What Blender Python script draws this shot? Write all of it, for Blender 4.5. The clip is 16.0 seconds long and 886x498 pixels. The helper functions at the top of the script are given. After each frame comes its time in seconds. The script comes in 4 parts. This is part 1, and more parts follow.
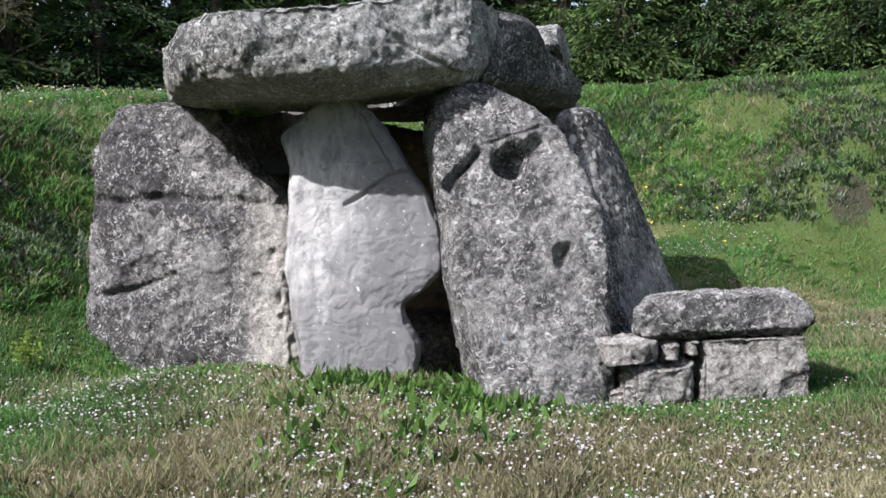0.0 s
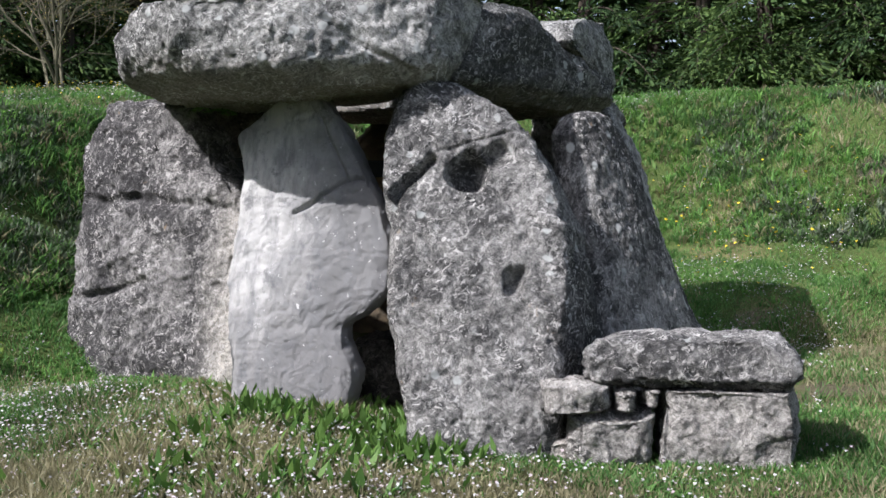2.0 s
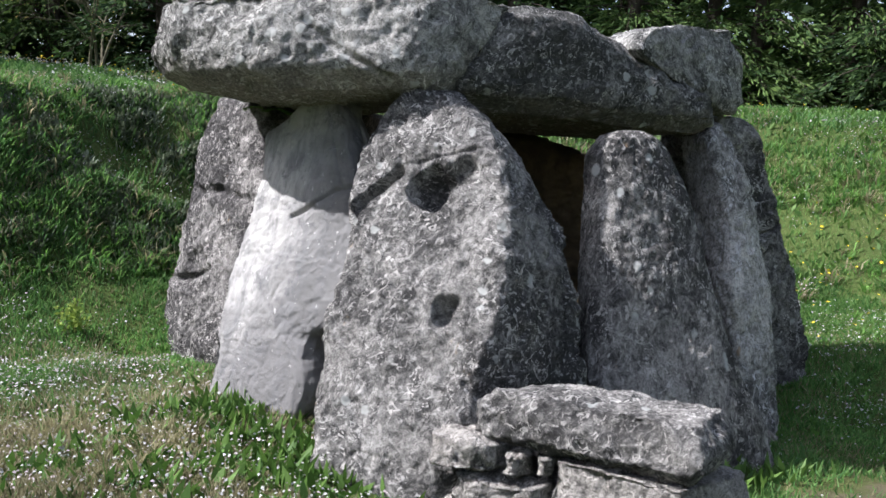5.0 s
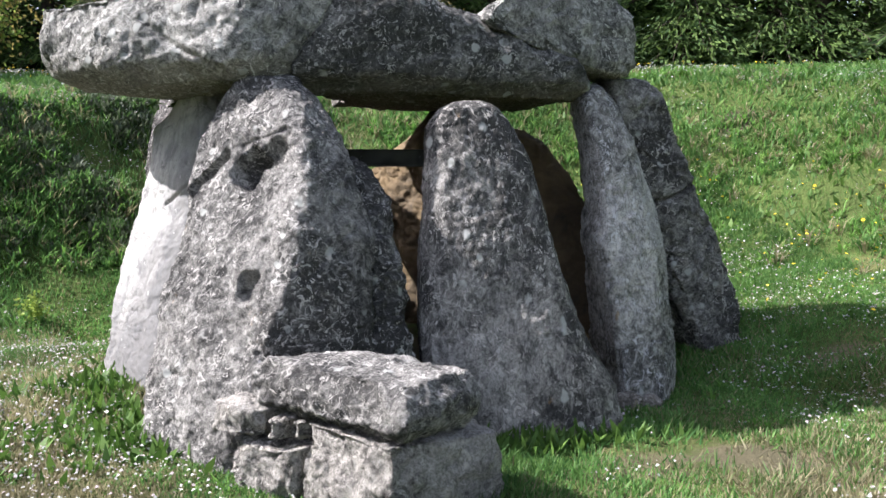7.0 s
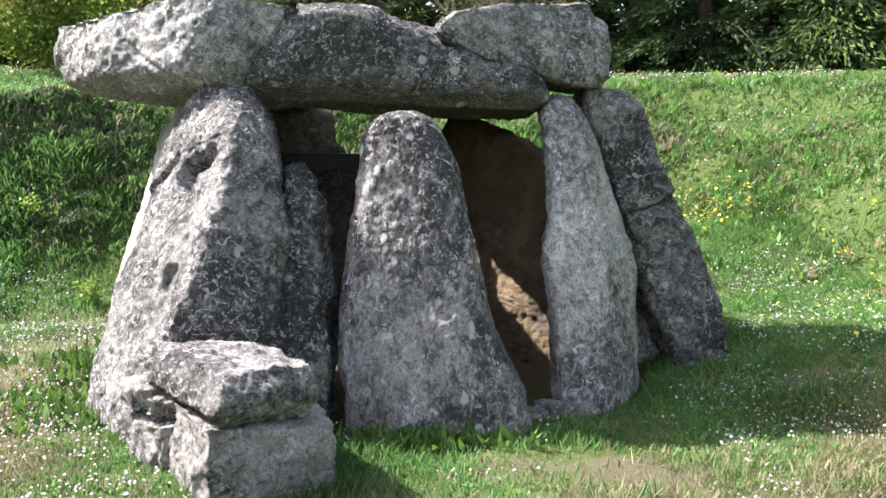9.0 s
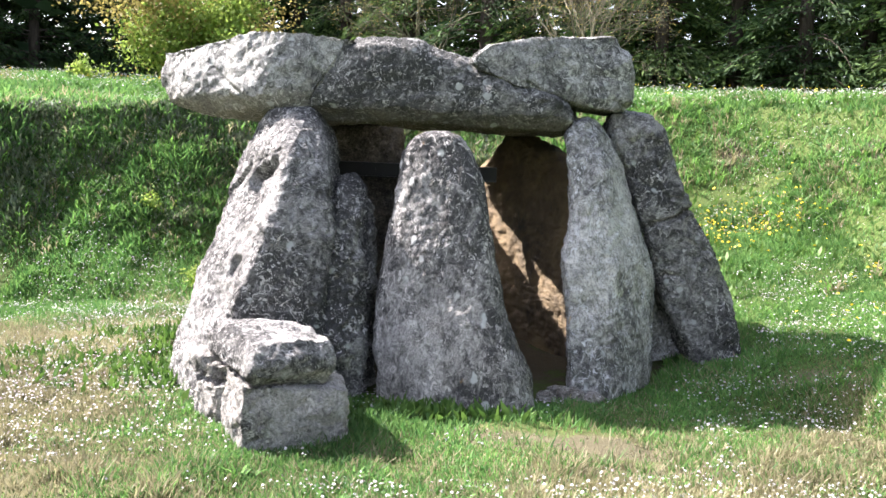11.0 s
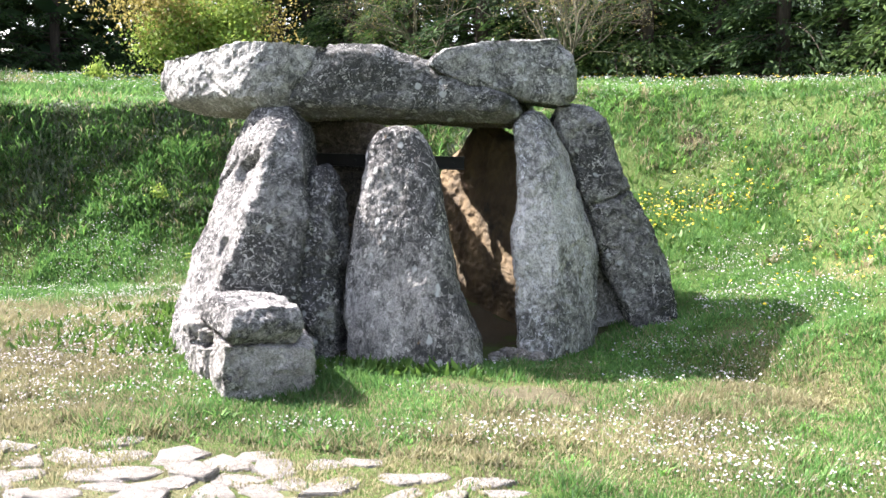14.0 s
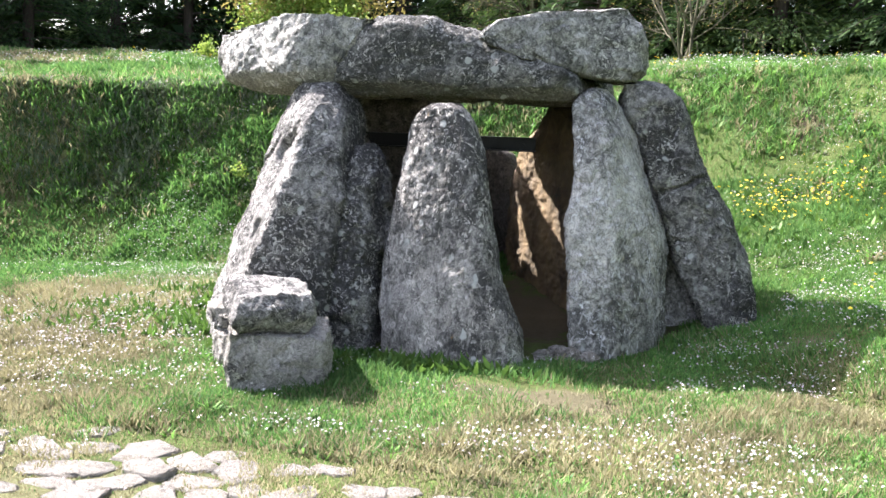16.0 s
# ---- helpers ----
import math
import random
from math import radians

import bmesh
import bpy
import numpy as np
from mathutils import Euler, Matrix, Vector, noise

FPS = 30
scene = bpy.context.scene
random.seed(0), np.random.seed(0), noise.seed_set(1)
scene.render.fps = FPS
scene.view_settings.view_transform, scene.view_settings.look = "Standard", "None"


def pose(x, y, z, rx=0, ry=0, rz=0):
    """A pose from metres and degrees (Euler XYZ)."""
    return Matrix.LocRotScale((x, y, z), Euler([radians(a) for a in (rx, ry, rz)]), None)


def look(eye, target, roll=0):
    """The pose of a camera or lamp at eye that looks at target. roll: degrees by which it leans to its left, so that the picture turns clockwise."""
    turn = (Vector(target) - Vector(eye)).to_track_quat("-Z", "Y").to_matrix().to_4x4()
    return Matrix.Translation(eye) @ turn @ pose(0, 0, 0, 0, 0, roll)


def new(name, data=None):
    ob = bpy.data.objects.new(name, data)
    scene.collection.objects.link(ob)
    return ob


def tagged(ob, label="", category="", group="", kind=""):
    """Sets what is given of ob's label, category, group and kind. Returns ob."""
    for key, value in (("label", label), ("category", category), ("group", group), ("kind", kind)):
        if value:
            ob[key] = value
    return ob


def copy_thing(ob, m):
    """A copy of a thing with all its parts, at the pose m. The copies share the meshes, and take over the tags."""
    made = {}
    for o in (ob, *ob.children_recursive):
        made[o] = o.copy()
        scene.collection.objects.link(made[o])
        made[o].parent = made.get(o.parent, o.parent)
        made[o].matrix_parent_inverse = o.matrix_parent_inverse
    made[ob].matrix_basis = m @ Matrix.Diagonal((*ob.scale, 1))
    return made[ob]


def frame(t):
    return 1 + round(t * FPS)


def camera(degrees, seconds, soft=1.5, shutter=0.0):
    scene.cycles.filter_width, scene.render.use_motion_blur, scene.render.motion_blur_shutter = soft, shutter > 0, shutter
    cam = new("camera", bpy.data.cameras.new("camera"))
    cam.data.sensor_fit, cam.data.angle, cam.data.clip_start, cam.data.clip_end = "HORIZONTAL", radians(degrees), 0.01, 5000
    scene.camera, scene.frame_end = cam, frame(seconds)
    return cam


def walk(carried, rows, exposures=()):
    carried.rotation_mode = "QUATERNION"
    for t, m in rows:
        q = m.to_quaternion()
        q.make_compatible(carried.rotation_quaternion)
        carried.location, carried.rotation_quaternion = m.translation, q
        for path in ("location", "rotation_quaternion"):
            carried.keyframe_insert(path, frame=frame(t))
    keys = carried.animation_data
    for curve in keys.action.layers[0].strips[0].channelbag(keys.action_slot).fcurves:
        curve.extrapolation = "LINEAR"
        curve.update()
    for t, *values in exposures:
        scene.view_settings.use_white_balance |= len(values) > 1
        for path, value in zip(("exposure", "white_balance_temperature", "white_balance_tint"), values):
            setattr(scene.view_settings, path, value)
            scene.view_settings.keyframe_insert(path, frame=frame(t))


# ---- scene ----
cam = camera(46.7, 16.0)
EXPOSURES = [(0.0, 0.82, 5850, 16), (3.2, 0.88, 5850, 16), (5.5, 1.18, 5900, 16), (7.0, 1.54, 6050, 17), (9.0, 2.08, 6230, 18), (11.5, 2.42, 6240, 19), (16.0, 2.37, 6200, 18)]
PATH = [
    (0, (-6.971, -3.716, 1.508), (-5.299, -2.629, 1.357), -1.7),
    (0.5, (-6.613, -3.862, 1.518), (-4.986, -2.704, 1.408), -0.6),
    (1, (-6.318, -4.058, 1.503), (-4.793, -2.769, 1.392), -0.9),
    (1.5, (-5.962, -4.259, 1.517), (-4.491, -2.909, 1.394), -0.8),
    (2, (-5.57, -4.388, 1.524), (-4.132, -3.005, 1.384), 0.0),
    (2.5, (-5.22, -4.592, 1.525), (-3.897, -3.098, 1.407), 2.5),
    (3, (-4.899, -4.714, 1.548), (-3.659, -3.146, 1.49), -0.8),
    (3.2, (-4.732, -4.73, 1.554), (-3.493, -3.161, 1.493), 1.4),
    (5.3, (-3.256, -5.491, 1.703), (-2.543, -3.631, 1.52), 1.7),
    (5.5, (-3.087, -5.572, 1.71), (-2.408, -3.699, 1.536), 0.0),
    (6, (-2.689, -5.705, 1.676), (-2.001, -3.839, 1.465), 2.4),
    (6.5, (-2.264, -5.896, 1.689), (-1.692, -3.988, 1.504), 1.1),
    (7, (-1.851, -6.091, 1.699), (-1.364, -4.162, 1.493), 0.4),
    (7.5, (-1.469, -6.166, 1.709), (-1.097, -4.212, 1.502), 2.1),
    (8, (-1.071, -6.318, 1.736), (-0.894, -4.336, 1.539), 2.3),
    (8.5, (-0.63, -6.461, 1.754), (-0.536, -4.476, 1.53), 2.1),
    (9, (-0.236, -6.568, 1.768), (-0.181, -4.58, 1.557), 1.3),
    (9.2, (-0.095, -6.628, 1.775), (-0.125, -4.638, 1.58), 2.3),
    (11.3, (0.571, -7.635, 1.905), (0.35, -5.659, 1.688), 2.4),
    (11.5, (0.603, -7.727, 1.914), (0.406, -5.747, 1.715), 2.5),
    (12, (0.65, -7.958, 1.933), (0.476, -5.977, 1.718), 2.3),
    (12.5, (0.835, -8.134, 1.94), (0.594, -6.157, 1.758), 2.1),
    (13, (1.034, -8.245, 1.938), (0.793, -6.272, 1.712), 2.0),
    (13.5, (1.054, -8.358, 1.931), (0.829, -6.386, 1.679), 2.2),
    (14, (1.117, -8.415, 1.941), (0.849, -6.447, 1.702), 1.3),
    (14.5, (1.344, -8.356, 1.948), (0.987, -6.401, 1.719), 2.2),
    (15, (1.536, -8.216, 1.958), (1.157, -6.264, 1.74), 0.1),
    (15.5, (1.67, -7.939, 1.931), (1.282, -6.0, 1.631), 2.0),
    (16, (1.801, -7.694, 1.921), (1.243, -5.794, 1.642), 1.7),
]
walk(cam, [(t, look(eye, target, roll)) for t, eye, target, roll in PATH], EXPOSURES)


# ---- world and sun ----
SUN_FROM = Vector((-0.674, 0.238, 0.699)).normalized()
world = bpy.data.worlds.new("sky")
scene.world = world
world.use_nodes = True
wn = world.node_tree.nodes
sky = wn.new("ShaderNodeTexSky")
sky.sky_type = "NISHITA"
sky.sun_disc = False
sky.dust_density = 3.0
sky.sun_elevation = math.asin(SUN_FROM.z)
sky.sun_rotation = math.atan2(SUN_FROM.x, SUN_FROM.y)
haze = wn.new("ShaderNodeHueSaturation")
haze.inputs["Saturation"].default_value = 0.62
world.node_tree.links.new(sky.outputs[0], haze.inputs["Color"])
world.node_tree.links.new(haze.outputs[0], wn["Background"].inputs[0])
wn["Background"].inputs[1].default_value = 0.12
sun_data = bpy.data.lights.new("sun", "SUN")
sun_data.energy = 5.0
sun_data.angle = radians(0.6)
sun_data.color = (1.0, 0.955, 0.885)
sun = new("sun", sun_data)
sun.matrix_world = look(SUN_FROM * 40, (0, 0, 0))


# ---- materials ----
def material(name, rough=0.9, spec=0.25):
    m = bpy.data.materials.new(name)
    m.use_nodes = True
    nt = m.node_tree
    bsdf = nt.nodes["Principled BSDF"]
    bsdf.inputs["Roughness"].default_value = rough
    bsdf.inputs["Specular IOR Level"].default_value = spec
    return m, nt, bsdf


def node(nt, kind, **sets):
    n = nt.nodes.new(kind)
    for key, value in sets.items():
        if key in n.inputs:
            n.inputs[key].default_value = value
    return n


def noise_node(nt, vec, scale, detail=6.0, rough=0.6, distortion=0.0):
    n = node(nt, "ShaderNodeTexNoise", Scale=scale, Detail=detail, Roughness=rough, Distortion=distortion)
    if vec:
        nt.links.new(vec, n.inputs["Vector"])
    return n.outputs["Fac"]


def ramp(nt, fac, stops):
    r = nt.nodes.new("ShaderNodeValToRGB")
    els = r.color_ramp.elements
    while len(els) < len(stops):
        els.new(0.5)
    for e, (p, c) in zip(els, stops):
        e.position = p
        e.color = (*c, 1) if len(c) == 3 else (c[0], c[0], c[0], 1)
    nt.links.new(fac, r.inputs[0])
    return r.outputs[0]


def mix(nt, fac, a, b):
    n = nt.nodes.new("ShaderNodeMix")
    n.data_type = "RGBA"
    for sock, value in ((n.inputs[0], fac), (n.inputs[6], a), (n.inputs[7], b)):
        if isinstance(value, bpy.types.NodeSocket):
            nt.links.new(value, sock)
        elif isinstance(value, (int, float)):
            sock.default_value = value
        else:
            sock.default_value = (*value, 1)
    return n.outputs[2]


def bump(nt, bsdf, height, strength, distance, below=None):
    b = node(nt, "ShaderNodeBump", Strength=strength, Distance=distance)
    nt.links.new(height, b.inputs["Height"])
    if below:
        nt.links.new(below, b.inputs["Normal"])
    nt.links.new(b.outputs[0], bsdf.inputs["Normal"])
    return b.outputs[0]


def coords(nt, scale=(1, 1, 1)):
    t = nt.nodes.new("ShaderNodeTexCoord")
    if scale == (1, 1, 1):
        return t.outputs["Object"]
    m = node(nt, "ShaderNodeMapping", Scale=scale)
    nt.links.new(t.outputs["Object"], m.inputs["Vector"])
    return m.outputs[0]


def patch_mask(nt, axis, lo, hi, wobble=0.35):
    """A ragged-edged zone of a stone along one axis: 0 at lo, 1 at hi."""
    v = coords(nt)
    sep = nt.nodes.new("ShaderNodeSeparateXYZ")
    nt.links.new(v, sep.inputs[0])
    add = node(nt, "ShaderNodeMath")
    add.operation = "MULTIPLY_ADD"
    nt.links.new(noise_node(nt, v, 5.0, 6, 0.65), add.inputs[0])
    add.inputs[1].default_value = wobble
    nt.links.new(sep.outputs["XYZ".index(axis)], add.inputs[2])
    rng_ = nt.nodes.new("ShaderNodeMapRange")
    rng_.inputs["From Min"].default_value = lo + wobble / 2
    rng_.inputs["From Max"].default_value = hi + wobble / 2
    nt.links.new(add.outputs[0], rng_.inputs[0])
    return rng_.outputs[0]


def times(nt, a, b):
    n = node(nt, "ShaderNodeMath")
    n.operation = "MULTIPLY"
    for sock, value in zip(n.inputs, (a, b)):
        if isinstance(value, bpy.types.NodeSocket):
            nt.links.new(value, sock)
        else:
            sock.default_value = value
    return n.outputs[0]


def multiply(nt, a, b):
    n = nt.nodes.new("ShaderNodeMix")
    n.data_type = "RGBA"
    n.blend_type = "MULTIPLY"
    n.inputs[0].default_value = 1.0
    nt.links.new(a, n.inputs[6])
    nt.links.new(b, n.inputs[7])
    return n.outputs[2]


def weighted(nt, a, k, b):
    """k * a + b of two sockets."""
    n = node(nt, "ShaderNodeMath")
    n.operation = "MULTIPLY_ADD"
    nt.links.new(a, n.inputs[0])
    n.inputs[1].default_value = k
    nt.links.new(b, n.inputs[2])
    return n.outputs[0]


def limestone(name, pale, mid, dark, darkness=0.5, speck=0.5, spot=0.0, stretch=1.0, relief=1.0, contrast=0.92, zones=()):
    """Weathered limestone: grey body, dark crust in patches, curled blotches of pale lichen."""
    m, nt, bsdf = material(name, 0.93, 0.15)
    v = coords(nt, (1, 1, stretch))
    body = ramp(nt, noise_node(nt, v, 3.4, 9, 0.72, 0.4), [(0.34, mid), (0.66, pale)])
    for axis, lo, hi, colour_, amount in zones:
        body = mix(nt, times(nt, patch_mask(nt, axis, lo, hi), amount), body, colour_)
    # dark crust: broad patches broken up by hand-sized and finger-sized blotches
    patches = noise_node(nt, v, 1.7, 5, 0.6, 0.6)
    blotches = noise_node(nt, v, 13.0, 10, 0.77, 1.0)
    crust = weighted(nt, patches, 0.7, blotches)
    level = darkness + 0.40
    gate = ramp(nt, crust, [(level - 0.10, (0,)), (level + 0.10, (contrast,))])
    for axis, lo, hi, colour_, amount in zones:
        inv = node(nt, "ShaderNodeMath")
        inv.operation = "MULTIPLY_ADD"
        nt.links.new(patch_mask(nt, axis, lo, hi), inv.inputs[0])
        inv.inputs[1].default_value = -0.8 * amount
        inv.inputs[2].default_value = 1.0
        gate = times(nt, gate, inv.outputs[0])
    colour = mix(nt, gate, body, dark)
    grit = ramp(nt, noise_node(nt, v, 60.0, 8, 0.8, 0.8), [(0.38, (0.40, 0.40, 0.40)), (0.59, (1.27, 1.27, 1.27))])
    colour = multiply(nt, colour, grit)
    lichen = noise_node(nt, v, 21.0, 7, 0.72, 1.6)
    fleck = ramp(nt, lichen, [(0.575 - 0.04 * speck, (0,)), (0.625 - 0.04 * speck, (0.95,))])
    where = ramp(nt, noise_node(nt, v, 3.6, 8, 0.72), [(0.40, (0.15,)), (0.58, (1,))])
    colour = mix(nt, times(nt, fleck, where), colour, tuple(min(0.72, 1.35 * c) for c in pale))
    if spot:
        vo = node(nt, "ShaderNodeTexVoronoi", Scale=8.0)
        wob = node(nt, "ShaderNodeMixRGB", Fac=0.035)
        nn = node(nt, "ShaderNodeTexNoise", Scale=24.0)
        nt.links.new(v, nn.inputs["Vector"])
        nt.links.new(v, wob.inputs[1])
        nt.links.new(nn.outputs["Color"], wob.inputs[2])
        nt.links.new(wob.outputs[0], vo.inputs["Vector"])
        disc = ramp(nt, vo.outputs["Distance"], [(0.10 + 0.08 * spot, (1,)), (0.17 + 0.08 * spot, (0,))])
        some = ramp(nt, noise_node(nt, v, 3.0, 3, 0.5), [(0.5, (0,)), (0.56, (0.85,))])
        colour = mix(nt, times(nt, disc, some), colour, (0.50, 0.51, 0.48))
    rust = ramp(nt, noise_node(nt, v, 5.6, 5, 0.6, 0.4), [(0.70, (0,)), (0.75, (0.55,))])
    colour = mix(nt, rust, colour, (0.34, 0.22, 0.10))
    nt.links.new(colour, bsdf.inputs["Base Color"])
    low = bump(nt, bsdf, blotches, 0.8, 0.016 * relief)
    mid_ = bump(nt, bsdf, lichen, 0.9, 0.016 * relief, low)
    bump(nt, bsdf, noise_node(nt, v, 75.0, 8, 0.8, 0.6), 1.0, 0.013 * relief, mid_)
    return m


ROCK = limestone("lichen limestone", (0.46, 0.445, 0.415), (0.23, 0.222, 0.206), (0.045, 0.044, 0.043), 0.405, 0.9, 0.5)
ROCK_PITTED = limestone("pitted dark limestone", (0.41, 0.392, 0.366), (0.21, 0.20, 0.19), (0.043, 0.041, 0.041), 0.408, 0.9, zones=[("Y", 1.16, 0.84, (0.62, 0.58, 0.51), 1.0)])
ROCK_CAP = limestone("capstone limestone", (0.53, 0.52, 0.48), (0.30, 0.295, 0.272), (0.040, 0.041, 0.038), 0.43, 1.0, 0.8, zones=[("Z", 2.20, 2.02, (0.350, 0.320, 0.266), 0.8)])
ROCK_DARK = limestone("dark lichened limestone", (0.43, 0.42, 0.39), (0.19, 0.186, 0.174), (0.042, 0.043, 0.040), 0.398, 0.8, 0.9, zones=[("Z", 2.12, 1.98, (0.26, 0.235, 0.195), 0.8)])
ROCK_GREY = limestone("grey limestone", (0.45, 0.43, 0.395), (0.25, 0.24, 0.222), (0.050, 0.049, 0.047), 0.437, 0.8, 0.5, 0.7, 0.9, 0.94)
ROCK_SMOOTH = limestone("smoother limestone", (0.62, 0.60, 0.555), (0.42, 0.405, 0.37), (0.075, 0.074, 0.07), 0.475, 0.7, 0.3, 0.75, 0.8, 0.9)
ROCK_WALL = limestone("block limestone", (0.474, 0.450, 0.408), (0.288, 0.270, 0.247), (0.06, 0.055, 0.051), 0.52, 0.8)
ROCK_PATH = limestone("path limestone", (0.37, 0.345, 0.31), (0.26, 0.24, 0.21), (0.13, 0.115, 0.095), 0.53, 0.5, relief=0.7)


def pale_slab():
    m, nt, bsdf = material("pale smooth limestone", 0.85, 0.2)
    v = coords(nt)
    st = coords(nt, (7, 7, 0.6))
    body = ramp(nt, noise_node(nt, v, 2.4, 6, 0.6, 0.3), [(0.3, (0.34, 0.332, 0.315)), (0.62, (0.50, 0.488, 0.46))])
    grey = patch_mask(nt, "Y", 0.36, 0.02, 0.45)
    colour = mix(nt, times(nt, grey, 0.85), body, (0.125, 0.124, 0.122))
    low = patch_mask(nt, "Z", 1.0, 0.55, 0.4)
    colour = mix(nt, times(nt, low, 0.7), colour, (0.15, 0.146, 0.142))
    streak = ramp(nt, noise_node(nt, st, 1.6, 6, 0.65), [(0.47, (0,)), (0.63, (0.7,))])
    colour = mix(nt, streak, colour, (0.18, 0.18, 0.178))
    stain = ramp(nt, noise_node(nt, v, 9.0, 8, 0.72), [(0.55, (0,)), (0.66, (0.75,))])
    colour = mix(nt, stain, colour, (0.14, 0.14, 0.142))
    fleck = ramp(nt, noise_node(nt, v, 26.0, 5, 0.65), [(0.64, (0,)), (0.70, (0.8,))])
    colour = mix(nt, fleck, colour, (0.60, 0.59, 0.56))
    nt.links.new(colour, bsdf.inputs["Base Color"])
    low = bump(nt, bsdf, noise_node(nt, v, 14.0, 8, 0.7), 0.6, 0.016)
    bump(nt, bsdf, noise_node(nt, v, 70.0, 8, 0.78), 0.8, 0.012, low)
    return m


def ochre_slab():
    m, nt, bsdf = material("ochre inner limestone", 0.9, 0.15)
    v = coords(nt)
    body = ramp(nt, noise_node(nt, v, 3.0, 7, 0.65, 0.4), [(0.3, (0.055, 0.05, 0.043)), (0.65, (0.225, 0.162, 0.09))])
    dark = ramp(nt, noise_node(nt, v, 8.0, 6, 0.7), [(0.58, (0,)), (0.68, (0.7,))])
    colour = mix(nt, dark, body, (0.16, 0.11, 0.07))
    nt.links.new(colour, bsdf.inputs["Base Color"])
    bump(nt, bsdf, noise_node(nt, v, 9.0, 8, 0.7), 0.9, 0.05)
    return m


ROCK_PALE = pale_slab()
ROCK_OCHRE = ochre_slab()
# chamber shade put into the colour of its lichen-free stones: browner and darker
ROCK_INNER_SHADED = limestone("bare inner limestone darkened for shade", (0.17, 0.15, 0.125), (0.105, 0.095, 0.082), (0.035, 0.032, 0.03), 0.47, 0.3, relief=0.7)


EARTH = [(-1.9, -4.7, 3.1, 1.25, (0.17, 0.165, 0.085)), (-0.3, 0.5, 1.75, 1.5, (0.105, 0.08, 0.06)), (0.85, -1.7, 0.6, 0.3, (0.155, 0.13, 0.085)), (0.1, -1.75, 0.8, 0.25, (0.15, 0.13, 0.08)),
         (1.2, -2.05, 0.9, 0.3, (0.145, 0.125, 0.078)), (2.2, -0.42, 0.28, 0.2, (0.19, 0.155, 0.10)),
         (5.0, 1.0, 0.30, 0.42, (0.075, 0.058, 0.048)), (4.85, -0.6, 0.35, 0.5, (0.085, 0.070, 0.058)), (4.35, -1.45, 0.35, 0.30, (0.065, 0.052, 0.044)),
         (2.38, 4.25, 0.20, 0.35, (0.085, 0.065, 0.05)), (3.7, 3.5, 0.25, 0.20, (0.10, 0.085, 0.06))]


def ground_material():
    m, nt, bsdf = material("meadow soil", 0.95, 0.1)
    v = coords(nt)
    green = ramp(nt, noise_node(nt, v, 1.1, 6, 0.65), [(0.3, (0.06, 0.10, 0.025)), (0.7, (0.12, 0.17, 0.045))])
    fine = ramp(nt, noise_node(nt, v, 40.0, 6, 0.7), [(0.35, (0.4,)), (0.7, (1,))])
    colour = mix(nt, fine, (0.05, 0.05, 0.02), green)
    dry = ramp(nt, noise_node(nt, v, 0.55, 4, 0.6, 0.5), [(0.58, (0,)), (0.72, (0.6,))])
    colour = mix(nt, dry, colour, (0.20, 0.165, 0.085))
    # bare earth: the chamber floor, and where feet have worn the sward
    for cx, cy, rx, ry, earth in EARTH:
        mp = nt.nodes.new("ShaderNodeMapping")
        mp.inputs["Location"].default_value = (-0.5 * cx / rx, -0.5 * cy / ry, 0)
        mp.inputs["Scale"].default_value = (0.5 / rx, 0.5 / ry, 0)
        nt.links.new(v, mp.inputs[0])
        far = nt.nodes.new("ShaderNodeVectorMath")
        far.operation = "LENGTH"
        nt.links.new(mp.outputs[0], far.inputs[0])
        ragged = node(nt, "ShaderNodeMath")
        ragged.operation = "MULTIPLY_ADD"
        nt.links.new(noise_node(nt, v, 3.2, 8, 0.75), ragged.inputs[0])
        ragged.inputs[1].default_value = 1.1
        nt.links.new(far.outputs["Value"], ragged.inputs[2])
        here = ramp(nt, ragged.outputs[0], [(0.86, (0.85,)), (1.10, (0,))])
        crumbs = mix(nt, fine, tuple(0.6 * c for c in earth), earth)
        colour = mix(nt, here, colour, crumbs)
    nt.links.new(colour, bsdf.inputs["Base Color"])
    bump(nt, bsdf, noise_node(nt, v, 30.0, 6, 0.7), 0.9, 0.05)
    return m


def leaf_material(name, a, b, scale=0.0, trans=0.35, rough=0.6):
    """Leaves or blades: colour varies from piece to piece, with some light let through."""
    m, nt, bsdf = material(name, rough, 0.25)
    geo = nt.nodes.new("ShaderNodeNewGeometry")
    colour = ramp(nt, geo.outputs["Random Per Island"], [(0.1, a), (0.9, b)])
    if scale:
        big = ramp(nt, noise_node(nt, coords(nt), scale, 4, 0.6), [(0.35, (0.55,)), (0.65, (1,))])
        n = nt.nodes.new("ShaderNodeMix")
        n.data_type = "RGBA"
        n.blend_type = "MULTIPLY"
        n.inputs[0].default_value = 1
        nt.links.new(colour, n.inputs[6])
        nt.links.new(big, n.inputs[7])
        colour = n.outputs[2]
    nt.links.new(colour, bsdf.inputs["Base Color"])
    tr = nt.nodes.new("ShaderNodeBsdfTranslucent")
    nt.links.new(colour, tr.inputs["Color"])
    sh = nt.nodes.new("ShaderNodeMixShader")
    sh.inputs[0].default_value = trans
    nt.links.new(bsdf.outputs[0], sh.inputs[1])
    nt.links.new(tr.outputs[0], sh.inputs[2])
    nt.links.new(sh.outputs[0], nt.nodes["Material Output"].inputs["Surface"])
    return m


